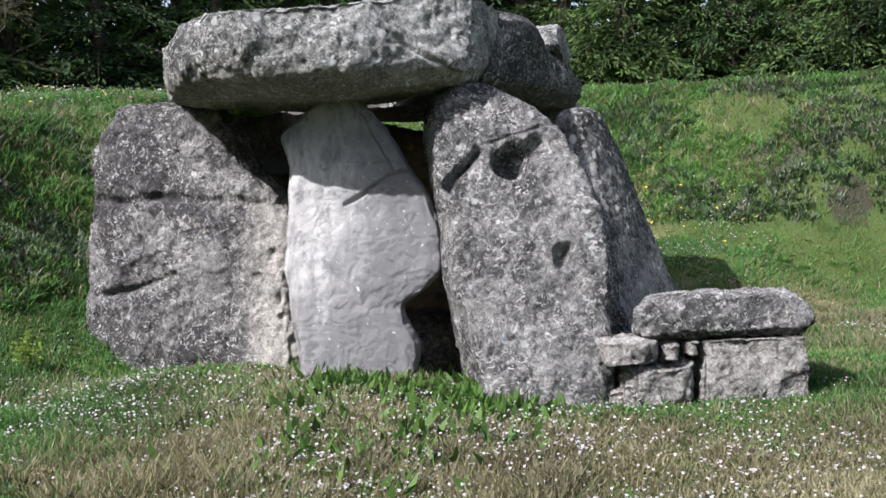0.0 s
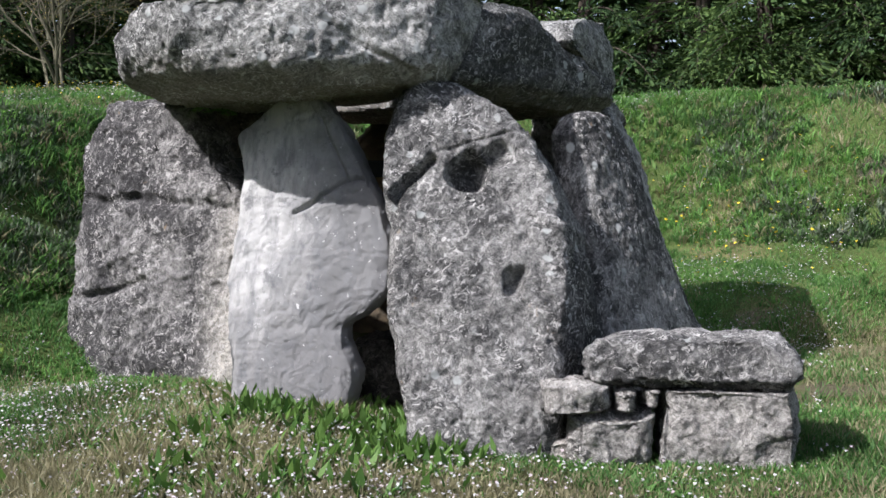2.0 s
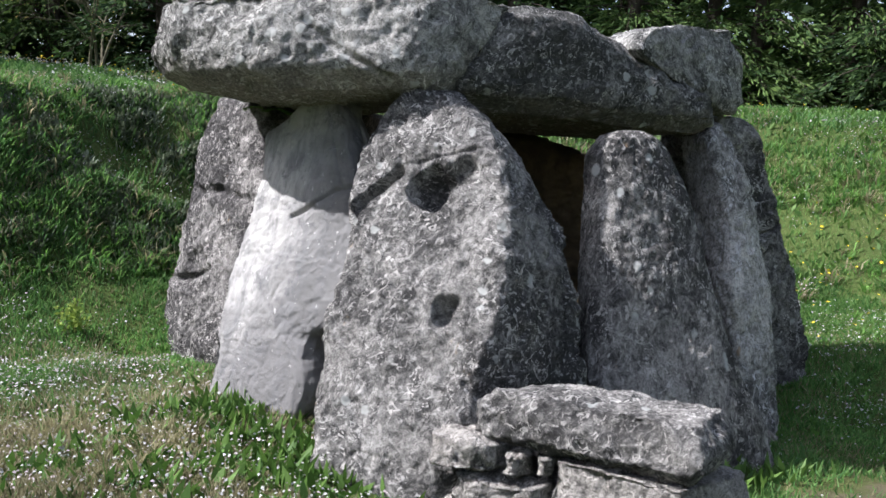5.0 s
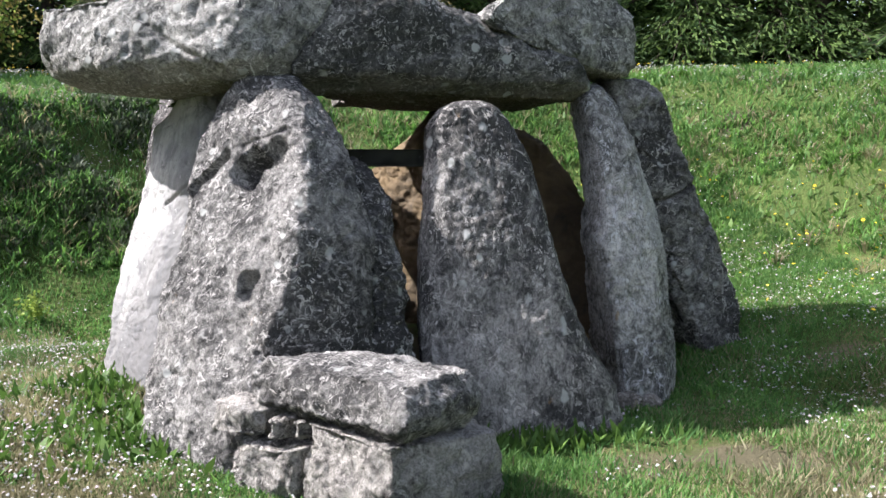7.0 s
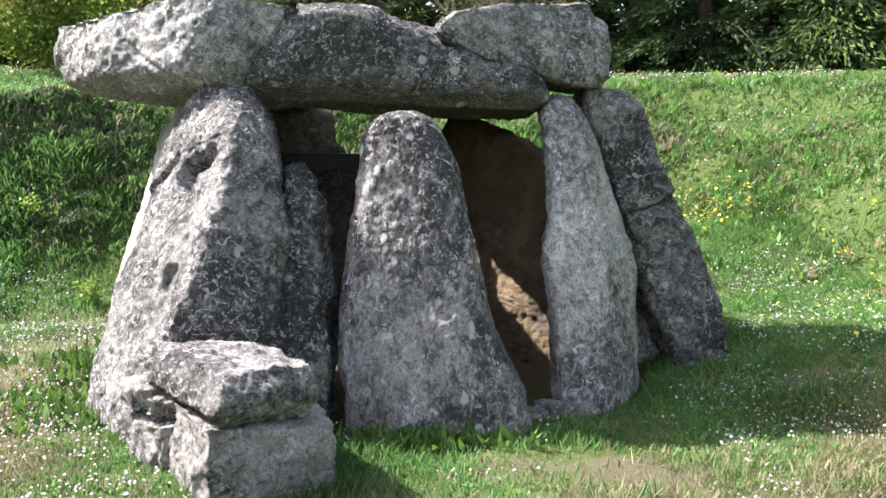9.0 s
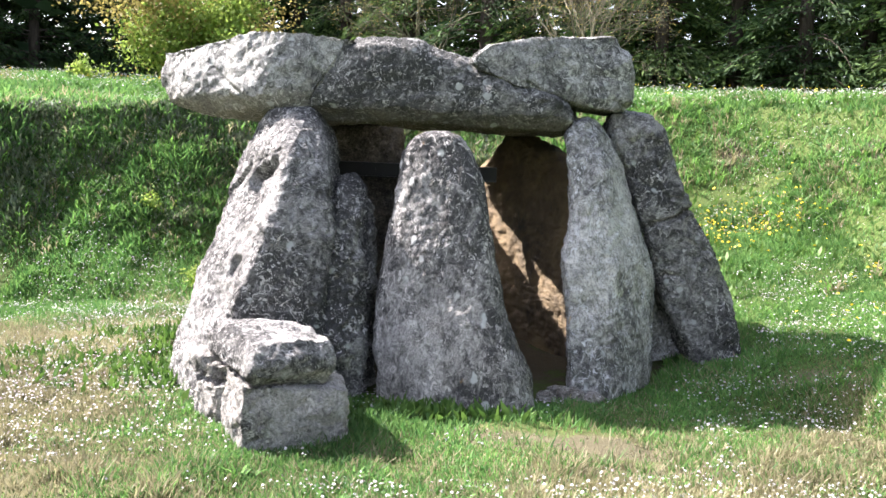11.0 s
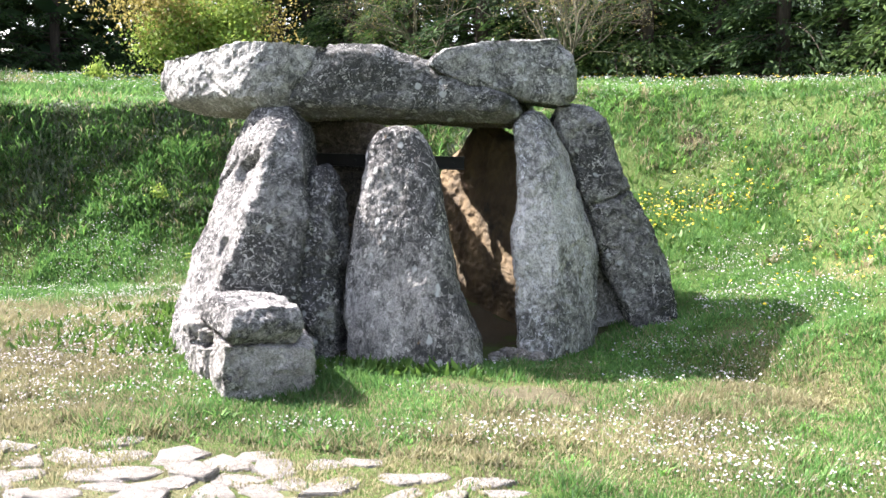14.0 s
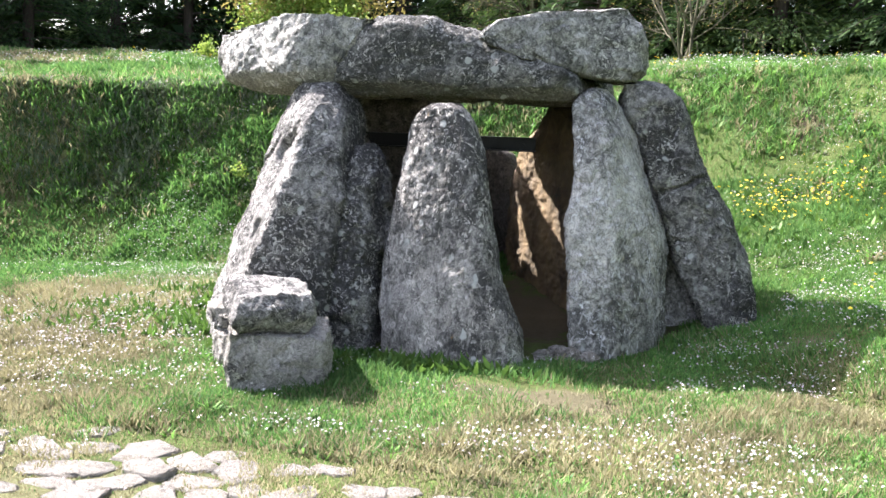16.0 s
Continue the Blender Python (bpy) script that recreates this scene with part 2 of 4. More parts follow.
def bark_material(name, a, b):
    m, nt, bsdf = material(name, 0.95, 0.1)
    v = coords(nt, (1, 1, 0.2))
    nt.links.new(ramp(nt, noise_node(nt, v, 14.0, 6, 0.7), [(0.3, a), (0.7, b)]), bsdf.inputs["Base Color"])
    bump(nt, bsdf, noise_node(nt, v, 22.0, 6, 0.7), 0.8, 0.03)
    return m


SOIL = ground_material()
GRASS = leaf_material("grass blades", (0.075, 0.19, 0.05), (0.18, 0.33, 0.085), 0.9, 0.45)
GRASS_DRY = leaf_material("dry grass blades", (0.235, 0.22, 0.112), (0.375, 0.34, 0.20), 0.9, 0.4)
PETAL = leaf_material("white petals", (0.36, 0.35, 0.335), (0.56, 0.56, 0.54), 0, 0.2)
PETAL_PINK = leaf_material("pinkish petals", (0.40, 0.33, 0.34), (0.55, 0.48, 0.485), 0, 0.2)
PETAL_YELLOW = leaf_material("yellow petals", (0.62, 0.46, 0.02), (0.75, 0.60, 0.04), 0, 0.2)
WEED = leaf_material("broad weed leaves", (0.05, 0.11, 0.02), (0.10, 0.18, 0.035), 0, 0.3)
TUFT_DARK = leaf_material("dark grass blades", (0.04, 0.085, 0.025), (0.08, 0.15, 0.045), 0.9, 0.35)
TUFT_FRESH = leaf_material("fresh grass blades", (0.10, 0.22, 0.04), (0.17, 0.33, 0.07), 0, 0.45)
SCRUB = leaf_material("grey-green scrub leaves", (0.085, 0.11, 0.065), (0.18, 0.215, 0.135), 1.5, 0.25)
CONIFER = leaf_material("conifer foliage", (0.022, 0.05, 0.018), (0.07, 0.125, 0.035), 0.35, 0.25, 0.85)
CONIFER_LIGHT = leaf_material("lighter conifer foliage", (0.05, 0.10, 0.03), (0.13, 0.205, 0.052), 0.35, 0.3, 0.85)
LEAF_LIME = leaf_material("lime green leaves", (0.13, 0.22, 0.035), (0.29, 0.37, 0.075), 0, 0.45)
LEAF_OLIVE = leaf_material("young ochre leaves", (0.17, 0.145, 0.04), (0.34, 0.285, 0.09), 0, 0.4)
BARK = bark_material("dark bark", (0.03, 0.025, 0.02), (0.08, 0.065, 0.05))
BARK_GREY = bark_material("grey bark", (0.075, 0.07, 0.047), (0.16, 0.15, 0.10))
IRON, _nt, _b = material("black painted iron", 0.5, 0.4)
_b.inputs["Base Color"].default_value = (0.012, 0.012, 0.013, 1)
_nt.links.new(ramp(_nt, noise_node(_nt, coords(_nt), 12.0, 5, 0.6), [(0.4, (0.35, 0.35, 0.35)), (0.7, (0.65, 0.65, 0.65))]), _b.inputs["Roughness"])


# ---- noise and mesh helpers ----
def hash3(i, j, k, seed):
    h = (i * 374761393 + j * 668265263 + k * 2147483647 + seed * 1274126177) & 0xFFFFFFFF
    h = ((h ^ (h >> 13)) * 1274126177) & 0xFFFFFFFF
    h = ((h ^ (h >> 16)) * 2246822519) & 0xFFFFFFFF
    return (h & 0xFFFFFF) / float(0xFFFFFF) * 2 - 1


def value_noise(p, seed=0):
    q = np.floor(p).astype(np.int64)
    f = p - q
    f = f * f * f * (f * (f * 6 - 15) + 10)
    out = 0
    for a in (0, 1):
        for b in (0, 1):
            for c in (0, 1):
                w = (f[:, 0] if a else 1 - f[:, 0]) * (f[:, 1] if b else 1 - f[:, 1]) * (f[:, 2] if c else 1 - f[:, 2])
                out = out + w * hash3(q[:, 0] + a, q[:, 1] + b, q[:, 2] + c, seed)
    return out


def fbm(p, scale, octaves=4, gain=0.5, seed=0):
    out, amp, total = 0, 1.0, 0.0
    for o in range(octaves):
        out = out + amp * value_noise(p * scale * 2.03 ** o + 17.3 * o, seed + o)
        total += amp
        amp *= gain
    return out / total


def mesh_from(name, verts, faces, mat, smooth=True):
    me = bpy.data.meshes.new(name)
    me.from_pydata(np.asarray(verts).tolist(), [], faces.tolist() if hasattr(faces, "tolist") else faces)
    me.materials.append(mat)
    if smooth:
        me.polygons.foreach_set("use_smooth", [True] * len(me.polygons))
    me.update()
    return me


def quads_mesh(name, corners, mats, index=None):
    """One mesh of loose quads; corners: n x 4 x 3."""
    n = len(corners)
    me = bpy.data.meshes.new(name)
    me.vertices.add(4 * n)
    me.vertices.foreach_set("co", np.ascontiguousarray(corners, dtype=np.float32).ravel())
    me.loops.add(4 * n)
    me.loops.foreach_set("vertex_index", np.arange(4 * n, dtype=np.int32))
    me.polygons.add(n)
    me.polygons.foreach_set("loop_start", np.arange(0, 4 * n, 4, dtype=np.int32))
    for m in mats:
        me.materials.append(m)
    if index is not None:
        me.polygons.foreach_set("material_index", np.asarray(index, dtype=np.int32))
    me.update(calc_edges=True)
    me.validate()
    return me


def part(name, me, parent, label=""):
    ob = new(name, me)
    ob.parent = parent
    if label:
        tagged(ob, label)
    return ob


def ring_of(poly, n, cut):
    """A closed polygon with its corners cut round, as n evenly spaced points."""
    p = np.asarray(poly, float)
    for c in (cut, 0.25):
        nxt = np.roll(p, -1, 0)
        p = np.stack([p + (nxt - p) * c, nxt - (nxt - p) * c], 1).reshape(-1, p.shape[1])
    p = np.roll(p, 1, 0)
    closed = np.vstack([p, p[:1]])
    s = np.r_[0, np.cumsum(np.linalg.norm(np.diff(closed, axis=0), axis=1))]
    want = np.linspace(0, s[-1], n, endpoint=False)
    return np.stack([np.interp(want, s, closed[:, k]) for k in range(p.shape[1])], 1)


def stone_mesh(name, sections, mat, n=270, step=0.0125, cut=0.22, rough=(0.035, 0.012, 0.006), pits=(), cracks=(), seed=1, dome=0.05, pitted=0.0, crag=0.010):
    """A boulder or slab lofted through plan outlines, with weathered relief, hollows and cracks.
    sections: (z, [(x, y), ...]) from the foot to the top; a z may be a list, one a corner."""
    rings, zs = [], []
    for z, poly in sections:
        heights = z if isinstance(z, (list, tuple)) else [z] * len(poly)
        rings.append(ring_of([(x, y, h) for (x, y), h in zip(poly, heights)], n, cut))
        zs.append(float(np.mean(heights)))
    rings = np.array(rings)
    span = np.r_[0, np.cumsum(np.maximum(np.abs(np.diff(zs)), 0.02))]
    m = max(10, int(span[-1] / step))
    at = np.linspace(0, span[-1], m)
    # smooth interpolation along the height
    flat = rings.reshape(len(rings), -1)
    if len(rings) > 2:
        slope = np.gradient(flat, span, axis=0)
    else:
        slope = np.repeat((flat[1:] - flat[:1]) / span[1], 2, axis=0)
    k = np.clip(np.searchsorted(span, at, side="right") - 1, 0, len(span) - 2)
    h = (span[k + 1] - span[k])[:, None]
    t = ((at - span[k])[:, None]) / h
    slope = slope * 0.6
    body = ((2 * t**3 - 3 * t**2 + 1) * flat[k] + (t**3 - 2 * t**2 + t) * h * slope[k]
            + (3 * t**2 - 2 * t**3) * flat[k + 1] + (t**3 - t**2) * h * slope[k + 1]).reshape(m, n, 3)
    # rounded lids
    def lid(ring, way):
        c = ring.mean(0)
        size = np.linalg.norm(ring - c, axis=1).mean()
        count = max(6, int(size / step / 1.3))
        rows = []
        for q in np.linspace(0, 1, count + 1)[1:-1]:
            r = ring + (c - ring) * q
            r = r + np.array([0, 0, way * dome * (1 - (1 - q) ** 2.4)])
            rows.append(r)
        return np.array(rows), c + np.array([0, 0, way * dome])
    top_rows, top_c = lid(body[-1], 1)
    low_rows, low_c = lid(body[0], -1)
    grid = np.concatenate([low_rows[::-1], body, top_rows])
    rows = len(grid)
    pts = np.concatenate([grid.reshape(-1, 3), [low_c, top_c]])
    # normals of the grid
    du = np.roll(grid, -1, 1) - np.roll(grid, 1, 1)
    dv = np.gradient(grid, axis=0)
    nor = np.cross(du, dv)
    nor /= np.linalg.norm(nor, axis=2, keepdims=True) + 1e-9
    # outward way
    mid = grid.mean((0, 1))
    if np.mean(((grid - mid) * nor).sum(2)) < 0:
        nor = -nor
    nor = np.concatenate([nor.reshape(-1, 3), [[0, 0, -1], [0, 0, 1]]])
    p = pts + seed * 7.7
    d = rough[0] * fbm(p, 1.9, 3, 0.5, seed) + rough[1] * fbm(p, 7.0, 4, 0.55, seed + 9)
    d += rough[2] * fbm(p, 26.0, 3, 0.6, seed + 23)
    ridged = 1 - np.abs(fbm(p, 4.6, 3, 0.5, seed + 41)) * 3
    d -= rough[1] * 1.1 * np.clip(ridged, 0, 1) ** 3
    if crag:
        # broken ledges and flaked faces: noise set in steps with steep risers
        for scale, size, squash in ((2.3, 1.0, 1.7), (6.5, 0.55, 1.3), (15.0, 0.3, 1.2)):
            q = fbm(p * np.array([1, 1, squash]), scale, 3, 0.5, seed + 31) * 5.0
            whole = np.floor(q)
            rise = np.clip((q - whole - 0.72) / 0.28, 0, 1)
            d += crag * size * (whole + rise * rise * (3 - 2 * rise) - q * 0.55)
    if pitted:
        d -= pitted * np.clip(fbm(p, 15.0, 2, 0.5, seed + 57) * 2.2 - 0.35, 0, 1)
    for c, radius, depth in pits:
        far = np.linalg.norm((pts - np.array(c)) * np.array([1, 1, radius[0] / radius[1]]), axis=1) / radius[0]
        far = far * (1 + 0.35 * fbm(p, 9.0, 2, 0.5, seed + 77))
        d -= depth * np.clip(1 - far**3, 0, 1)
    for line, width, depth in cracks:
        far = np.full(len(pts), 9.0)
        wob = pts + 0.02 * np.stack([fbm(p, 8.0, 2, 0.5, seed + s) for s in (5, 6, 7)], 1)
        for a, b in zip(line[:-1], line[1:]):
            a, b = np.array(a), np.array(b)
            s = np.clip(((wob - a) @ (b - a)) / ((b - a) @ (b - a)), 0, 1)
            off = wob - (a + s[:, None] * (b - a))
            lift = (off * nor).sum(1)
            along = np.sqrt(np.clip((off * off).sum(1) - lift**2, 0, None))
            far = np.minimum(far, np.where(np.abs(lift) < 0.1, along, 9.0))
        d -= depth * np.clip(1 - far / width, 0, 1) ** 0.7
    pts = pts + nor * d[:, None]
    i = np.arange(rows - 1)[:, None] * n
    j = np.arange(n)[None, :]
    jn = (j + 1) % n
    faces = np.stack([i + j, i + jn, i + n + jn, i + n + j], -1).reshape(-1, 4).tolist()
    a, b = rows * n, rows * n + 1
    last = (rows - 1) * n
    faces += [(a, (q + 1) % n, q) for q in range(n)] + [(b, last + q, last + (q + 1) % n) for q in range(n)]
    me = mesh_from(name, pts, faces, mat)
    return me


def stone(name, label, category, group="", **kw):
    sections = kw.pop("sections")
    mat = kw.pop("mat")
    ob = new(name, stone_mesh(name, sections, mat, **kw))
    return tagged(ob, label, category, group)


def slab_sections(rows, back, thick):
    """Sections from rows (left foot point, right foot point) of a slab's outer face, going back by thick (a number or one a row)."""
    out = []
    b = np.array(back, float) / np.linalg.norm(back)
    for r, (l, q) in enumerate(rows):
        t = thick[r] if isinstance(thick, (list, tuple)) else thick
        l, q = np.array(l, float), np.array(q, float)
        mid = (l[:2] + q[:2]) / 2
        out.append(([l[2], q[2], q[2], l[2]], [tuple(l[:2]), tuple(q[:2]), tuple(q[:2] + b * t), tuple(l[:2] + b * t)]))
    return out


# ---- ground ----
RISE_R = [0.9, 1.8, 2.9, 3.7, 4.8, 5.5, 6.2, 9.0, 14.0, 30.0]
RISE_Z = [0.0, 0.22, 0.58, 0.90, 1.72, 2.22, 2.36, 2.55, 2.75, 3.0]
SHIFT_A = [-180, -150, -80, -60, -40, -18, 0, 80, 100, 125, 140, 154, 170, 180]
SHIFT_R = [14.0, 40.0, 40.0, 12.0, 3.0, 0.4, 0.0, 0.0, 0.5, 1.52, 2.18, 3.38, 6.4, 13.4]
STEEP_A = [-180, 80, 100, 125, 140, 180]
STEEP = [1.0, 1.0, 1.15, 1.4, 1.55, 1.55]


def ground_height(x, y):
    x, y = np.asarray(x, float), np.asarray(y, float)
    z = 0.17 + 0.034 * np.clip(-y - 2.3, 0, 9) + 0.035 * np.clip(x + 2.8, -6, 0)
    z = z + 0.09 * np.exp(-((x + 2.3) ** 2 + (y - 0.5) ** 2) / 1.2)
    r = np.hypot(x - 0.3, y)
    a = np.degrees(np.arctan2(y, x - 0.3))
    z = z + np.interp((r - np.interp(a, SHIFT_A, SHIFT_R)) * np.interp(a, STEEP_A, STEEP), RISE_R, RISE_Z)
    side = np.clip((a - 82) / 22, 0, 1)
    out = (r - np.interp(a, SHIFT_A, SHIFT_R)) * np.interp(a, STEEP_A, STEEP)
    z = z + side * (-0.15 * np.interp(out, RISE_R, RISE_Z) + np.interp(out, [5.6, 16.0], [0.0, 0.3]))
    p = np.stack([x.ravel(), y.ravel(), 0 * x.ravel()], 1)
    near = np.clip(1 - (r.ravel() - 40) / 40, 0, 1)
    lump = 0.05 * fbm(p, 0.8, 3, 0.5, 3) + 0.022 * fbm(p, 3.5, 3, 0.5, 5)
    # hummocks on the overgrown side of the bank
    along = out.ravel()
    rough = np.clip((along - 2.6) / 0.8, 0, 1) * np.clip((6.2 - along) / 0.8, 0, 1) * np.clip((a.ravel() - 92) / 20, 0, 1)
    lump = lump + 0.16 * rough * (fbm(p, 1.5, 3, 0.55, 13) + 0.1)
    return z + (lump * near).reshape(x.shape)


def spaced(lo, hi, fine, far):
    mid = np.arange(lo, hi + fine / 2, fine)
    grow = np.cumsum(fine * 1.18 ** np.arange(1, 60))
    grow = grow[grow < far]
    return np.r_[lo - grow[::-1], mid, hi + grow]


gx, gy = spaced(-8, 7.5, 0.075, 900), spaced(-9.5, 8, 0.075, 900)
X, Y = np.meshgrid(gx, gy)
Z = ground_height(X, Y)
gv = np.stack([X.ravel(), Y.ravel(), Z.ravel()], 1)
nx_, ny_ = len(gx), len(gy)
gi = (np.arange(ny_ - 1)[:, None] * nx_ + np.arange(nx_ - 1)[None, :]).ravel()
ground = new("ground", mesh_from("ground", gv, np.stack([gi, gi + 1, gi + 1 + nx_, gi + nx_], 1), SOIL))
tagged(ground, "grassy hollow with a bank of soil round it", "ground", kind="structure")

# ---- the standing slabs ----
SLABS = "standing slabs of the dolmen"
PALE = [((-2.46, 0.27, 0.0), (-2.12, -0.25, 0.0)), ((-2.42, 0.31, 0.24), (-2.08, -0.27, 0.23)), ((-2.37, 0.38, 0.47), (-1.99, -0.29, 0.45)),
        ((-2.34, 0.43, 0.62), (-1.98, -0.19, 0.62)), ((-2.32, 0.45, 0.71), (-1.95, -0.17, 0.70)), ((-2.30, 0.48, 0.80), (-1.88, -0.26, 0.78)),
        ((-2.28, 0.52, 0.93), (-1.79, -0.34, 0.91)), ((-2.22, 0.53, 1.10), (-1.74, -0.32, 1.08)), ((-2.12, 0.59, 1.44), (-1.70, -0.17, 1.42)),
        ((-2.09, 0.62, 1.59), (-1.70, -0.06, 1.56)), ((-2.07, 0.69, 1.77), (-1.72, 0.07, 1.74)), ((-1.96, 0.60, 1.91), (-1.73, 0.19, 1.89)),
        ((-1.87, 0.51, 2.0), (-1.75, 0.28, 2.0))]
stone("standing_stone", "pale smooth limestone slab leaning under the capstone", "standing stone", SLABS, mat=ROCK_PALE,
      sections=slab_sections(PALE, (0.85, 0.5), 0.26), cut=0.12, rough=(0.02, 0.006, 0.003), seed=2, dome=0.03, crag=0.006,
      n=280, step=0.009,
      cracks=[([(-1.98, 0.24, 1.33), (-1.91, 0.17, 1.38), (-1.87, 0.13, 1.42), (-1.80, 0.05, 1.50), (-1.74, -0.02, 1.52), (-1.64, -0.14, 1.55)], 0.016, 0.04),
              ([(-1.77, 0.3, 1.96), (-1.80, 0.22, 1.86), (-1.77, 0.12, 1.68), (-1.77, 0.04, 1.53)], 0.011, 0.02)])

BROAD = [((-2.46, 2.38, 0.0), (-2.10, 0.60, 0.0)), ((-2.41, 2.40, 0.37), (-2.05, 0.64, 0.43)), ((-2.37, 2.41, 0.56), (-2.03, 0.69, 0.61)),
         ((-2.31, 2.43, 0.88), (-1.98, 0.75, 0.90)), ((-2.25, 2.45, 1.20), (-1.93, 0.78, 1.19)), ((-2.20, 2.43, 1.44), (-1.91, 0.91, 1.41)),
         ((-2.15, 2.46, 1.68), (-1.91, 1.17, 1.64)), ((-2.09, 2.37, 1.88), (-1.89, 1.24, 1.83)), ((-2.04, 2.26, 2.02), (-1.88, 1.35, 1.98))]
stone("standing_stone", "broad dark lichen-covered limestone slab with a pitted pale edge", "standing stone", SLABS, mat=ROCK_PITTED,
      sections=slab_sections(BROAD, (0.95, 0.3), 0.42), cut=0.16, rough=(0.05, 0.011, 0.011), seed=3, dome=0.05, pitted=0.016,
      pits=[((-2.26, 1.83, 0.85), (0.24, 0.14), 0.06), ((-2.28, 2.05, 0.72), (0.16, 0.08), 0.04), ((-1.99, 0.80, 0.72), (0.04, 0.05), 0.05), ((-2.0, 0.78, 0.60), (0.04, 0.03), 0.05),
            ((-1.97, 0.86, 1.02), (0.05, 0.06), 0.04), ((-2.02, 0.98, 0.86), (0.035, 0.03), 0.03), ((-2.0, 0.95, 1.18), (0.03, 0.03), 0.03)],
      cracks=[([(-2.22, 2.42, 1.40), (-2.17, 2.1, 1.37), (-2.14, 1.8, 1.41), (-2.06, 1.5, 1.37), (-1.98, 1.15, 1.36), (-1.93, 0.9, 1.33)], 0.04, 0.035),
              ([(-2.3, 2.3, 0.70), (-2.2, 1.95, 0.76), (-2.14, 1.6, 0.86)], 0.03, 0.035)])

# the big slab with two hollows: outer face and side face
stone("standing_stone", "leaning limestone slab with two hollows and pale lichen", "standing stone", SLABS, mat=ROCK, n=340,
      sections=[(0.0, [(-2.14, -0.82), (-1.78, -1.36), (-1.64, -1.38), (-0.98, -1.16), (-0.92, -0.55), (-1.6, -0.35)]),
                (0.35, [(-2.10, -0.77), (-1.68, -1.32), (-1.58, -1.34), (-0.97, -1.15), (-0.93, -0.5), (-1.6, -0.3)]),
                (0.56, [(-2.07, -0.69), (-1.59, -1.31), (-1.51, -1.32), (-0.94, -1.13), (-0.92, -0.45), (-1.6, -0.25)]),
                (0.80, [(-2.03, -0.58), (-1.49, -1.29), (-1.43, -1.29), (-0.93, -1.13), (-0.94, -0.4), (-1.6, -0.2)]),
                (1.02, [(-1.96, -0.52), (-1.40, -1.25), (-1.34, -1.245), (-0.91, -1.09), (-0.96, -0.3), (-1.55, -0.15)]),
                (1.25, [(-1.89, -0.46), (-1.34, -1.17), (-1.28, -1.165), (-0.90, -1.00), (-0.97, -0.25), (-1.5, -0.1)]),
                (1.50, [(-1.84, -0.34), (-1.29, -1.04), (-1.23, -1.04), (-0.97, -0.88), (-1.05, -0.15), (-1.45, 0.0)]),
                (1.75, [(-1.76, -0.29), (-1.28, -0.88), (-1.23, -0.87), (-1.06, -0.70), (-1.08, -0.05), (-1.42, 0.05)]),
                (1.93, [(-1.64, -0.30), (-1.33, -0.68), (-1.23, -0.64), (-1.13, -0.5), (-1.15, 0.0), (-1.4, 0.05)]),
                (2.04, [(-1.54, -0.32), (-1.40, -0.50), (-1.30, -0.46), (-1.22, -0.36), (-1.24, -0.05), (-1.4, 0.0)])],
      cut=0.065, rough=(0.03, 0.007, 0.008), seed=4, dome=0.03, pitted=0.010, step=0.0105, crag=0.008,
      pits=[((-1.53, -0.70, 1.56), (0.12, 0.15), 0.16), ((-1.46, -0.80, 1.64), (0.11, 0.09), 0.07), ((-1.58, -1.04, 0.99), (0.065, 0.11), 0.085), ((-1.55, -1.07, 1.05), (0.05, 0.05), 0.05)],
      cracks=[([(-1.87, -0.44, 1.30), (-1.82, -0.42, 1.42), (-1.75, -0.45, 1.52), (-1.64, -0.53, 1.62)], 0.04, 0.10),
              ([(-1.62, -0.55, 1.68), (-1.5, -0.70, 1.75), (-1.36, -0.82, 1.78), (-1.2, -0.82, 1.76)], 0.013, 0.022)])

stone("standing_stone", "narrow limestone slab standing behind the hollowed one", "standing stone", SLABS, mat=ROCK,
      sections=[(0.0, [(-1.04, -1.10), (-0.72, -1.08), (-0.66, -0.55), (-1.05, -0.4)]), (0.45, [(-1.03, -1.12), (-0.70, -1.04), (-0.66, -0.5), (-1.05, -0.35)]),
                (0.80, [(-1.02, -1.11), (-0.71, -1.00), (-0.68, -0.45), (-1.05, -0.3)]), (1.1, [(-1.01, -1.03), (-0.73, -0.90), (-0.72, -0.35), (-1.05, -0.2)]),
                (1.36, [(-1.01, -0.88), (-0.79, -0.76), (-0.78, -0.28), (-1.05, -0.15)]), (1.52, [(-1.0, -0.72), (-0.85, -0.62), (-0.85, -0.25), (-1.04, -0.15)]),
                (1.57, [(-0.98, -0.62), (-0.90, -0.55), (-0.90, -0.28), (-1.02, -0.2)])], cut=0.16, rough=(0.035, 0.022, 0.013), seed=5, crag=0.018, pitted=0.012, dome=0.02)

MIDDLE = [((-0.60, -1.17, 0.0), (0.46, -1.30, 0.0)), ((-0.62, -1.14, 0.24), (0.41, -1.25, 0.24)), ((-0.63, -1.12, 0.36), (0.37, -1.21, 0.40)),
          ((-0.66, -1.09, 0.47), (0.29, -1.17, 0.52)), ((-0.67, -1.02, 0.68), (0.20, -1.09, 0.73)), ((-0.66, -0.95, 0.92), (0.14, -1.02, 0.95)),
          ((-0.62, -0.83, 1.29), (0.06, -0.90, 1.33)), ((-0.59, -0.75, 1.57), (0.0, -0.81, 1.60)), ((-0.56, -0.68, 1.79), (-0.09, -0.73, 1.81)),
          ((-0.48, -0.66, 1.89), (-0.17, -0.69, 1.90))]
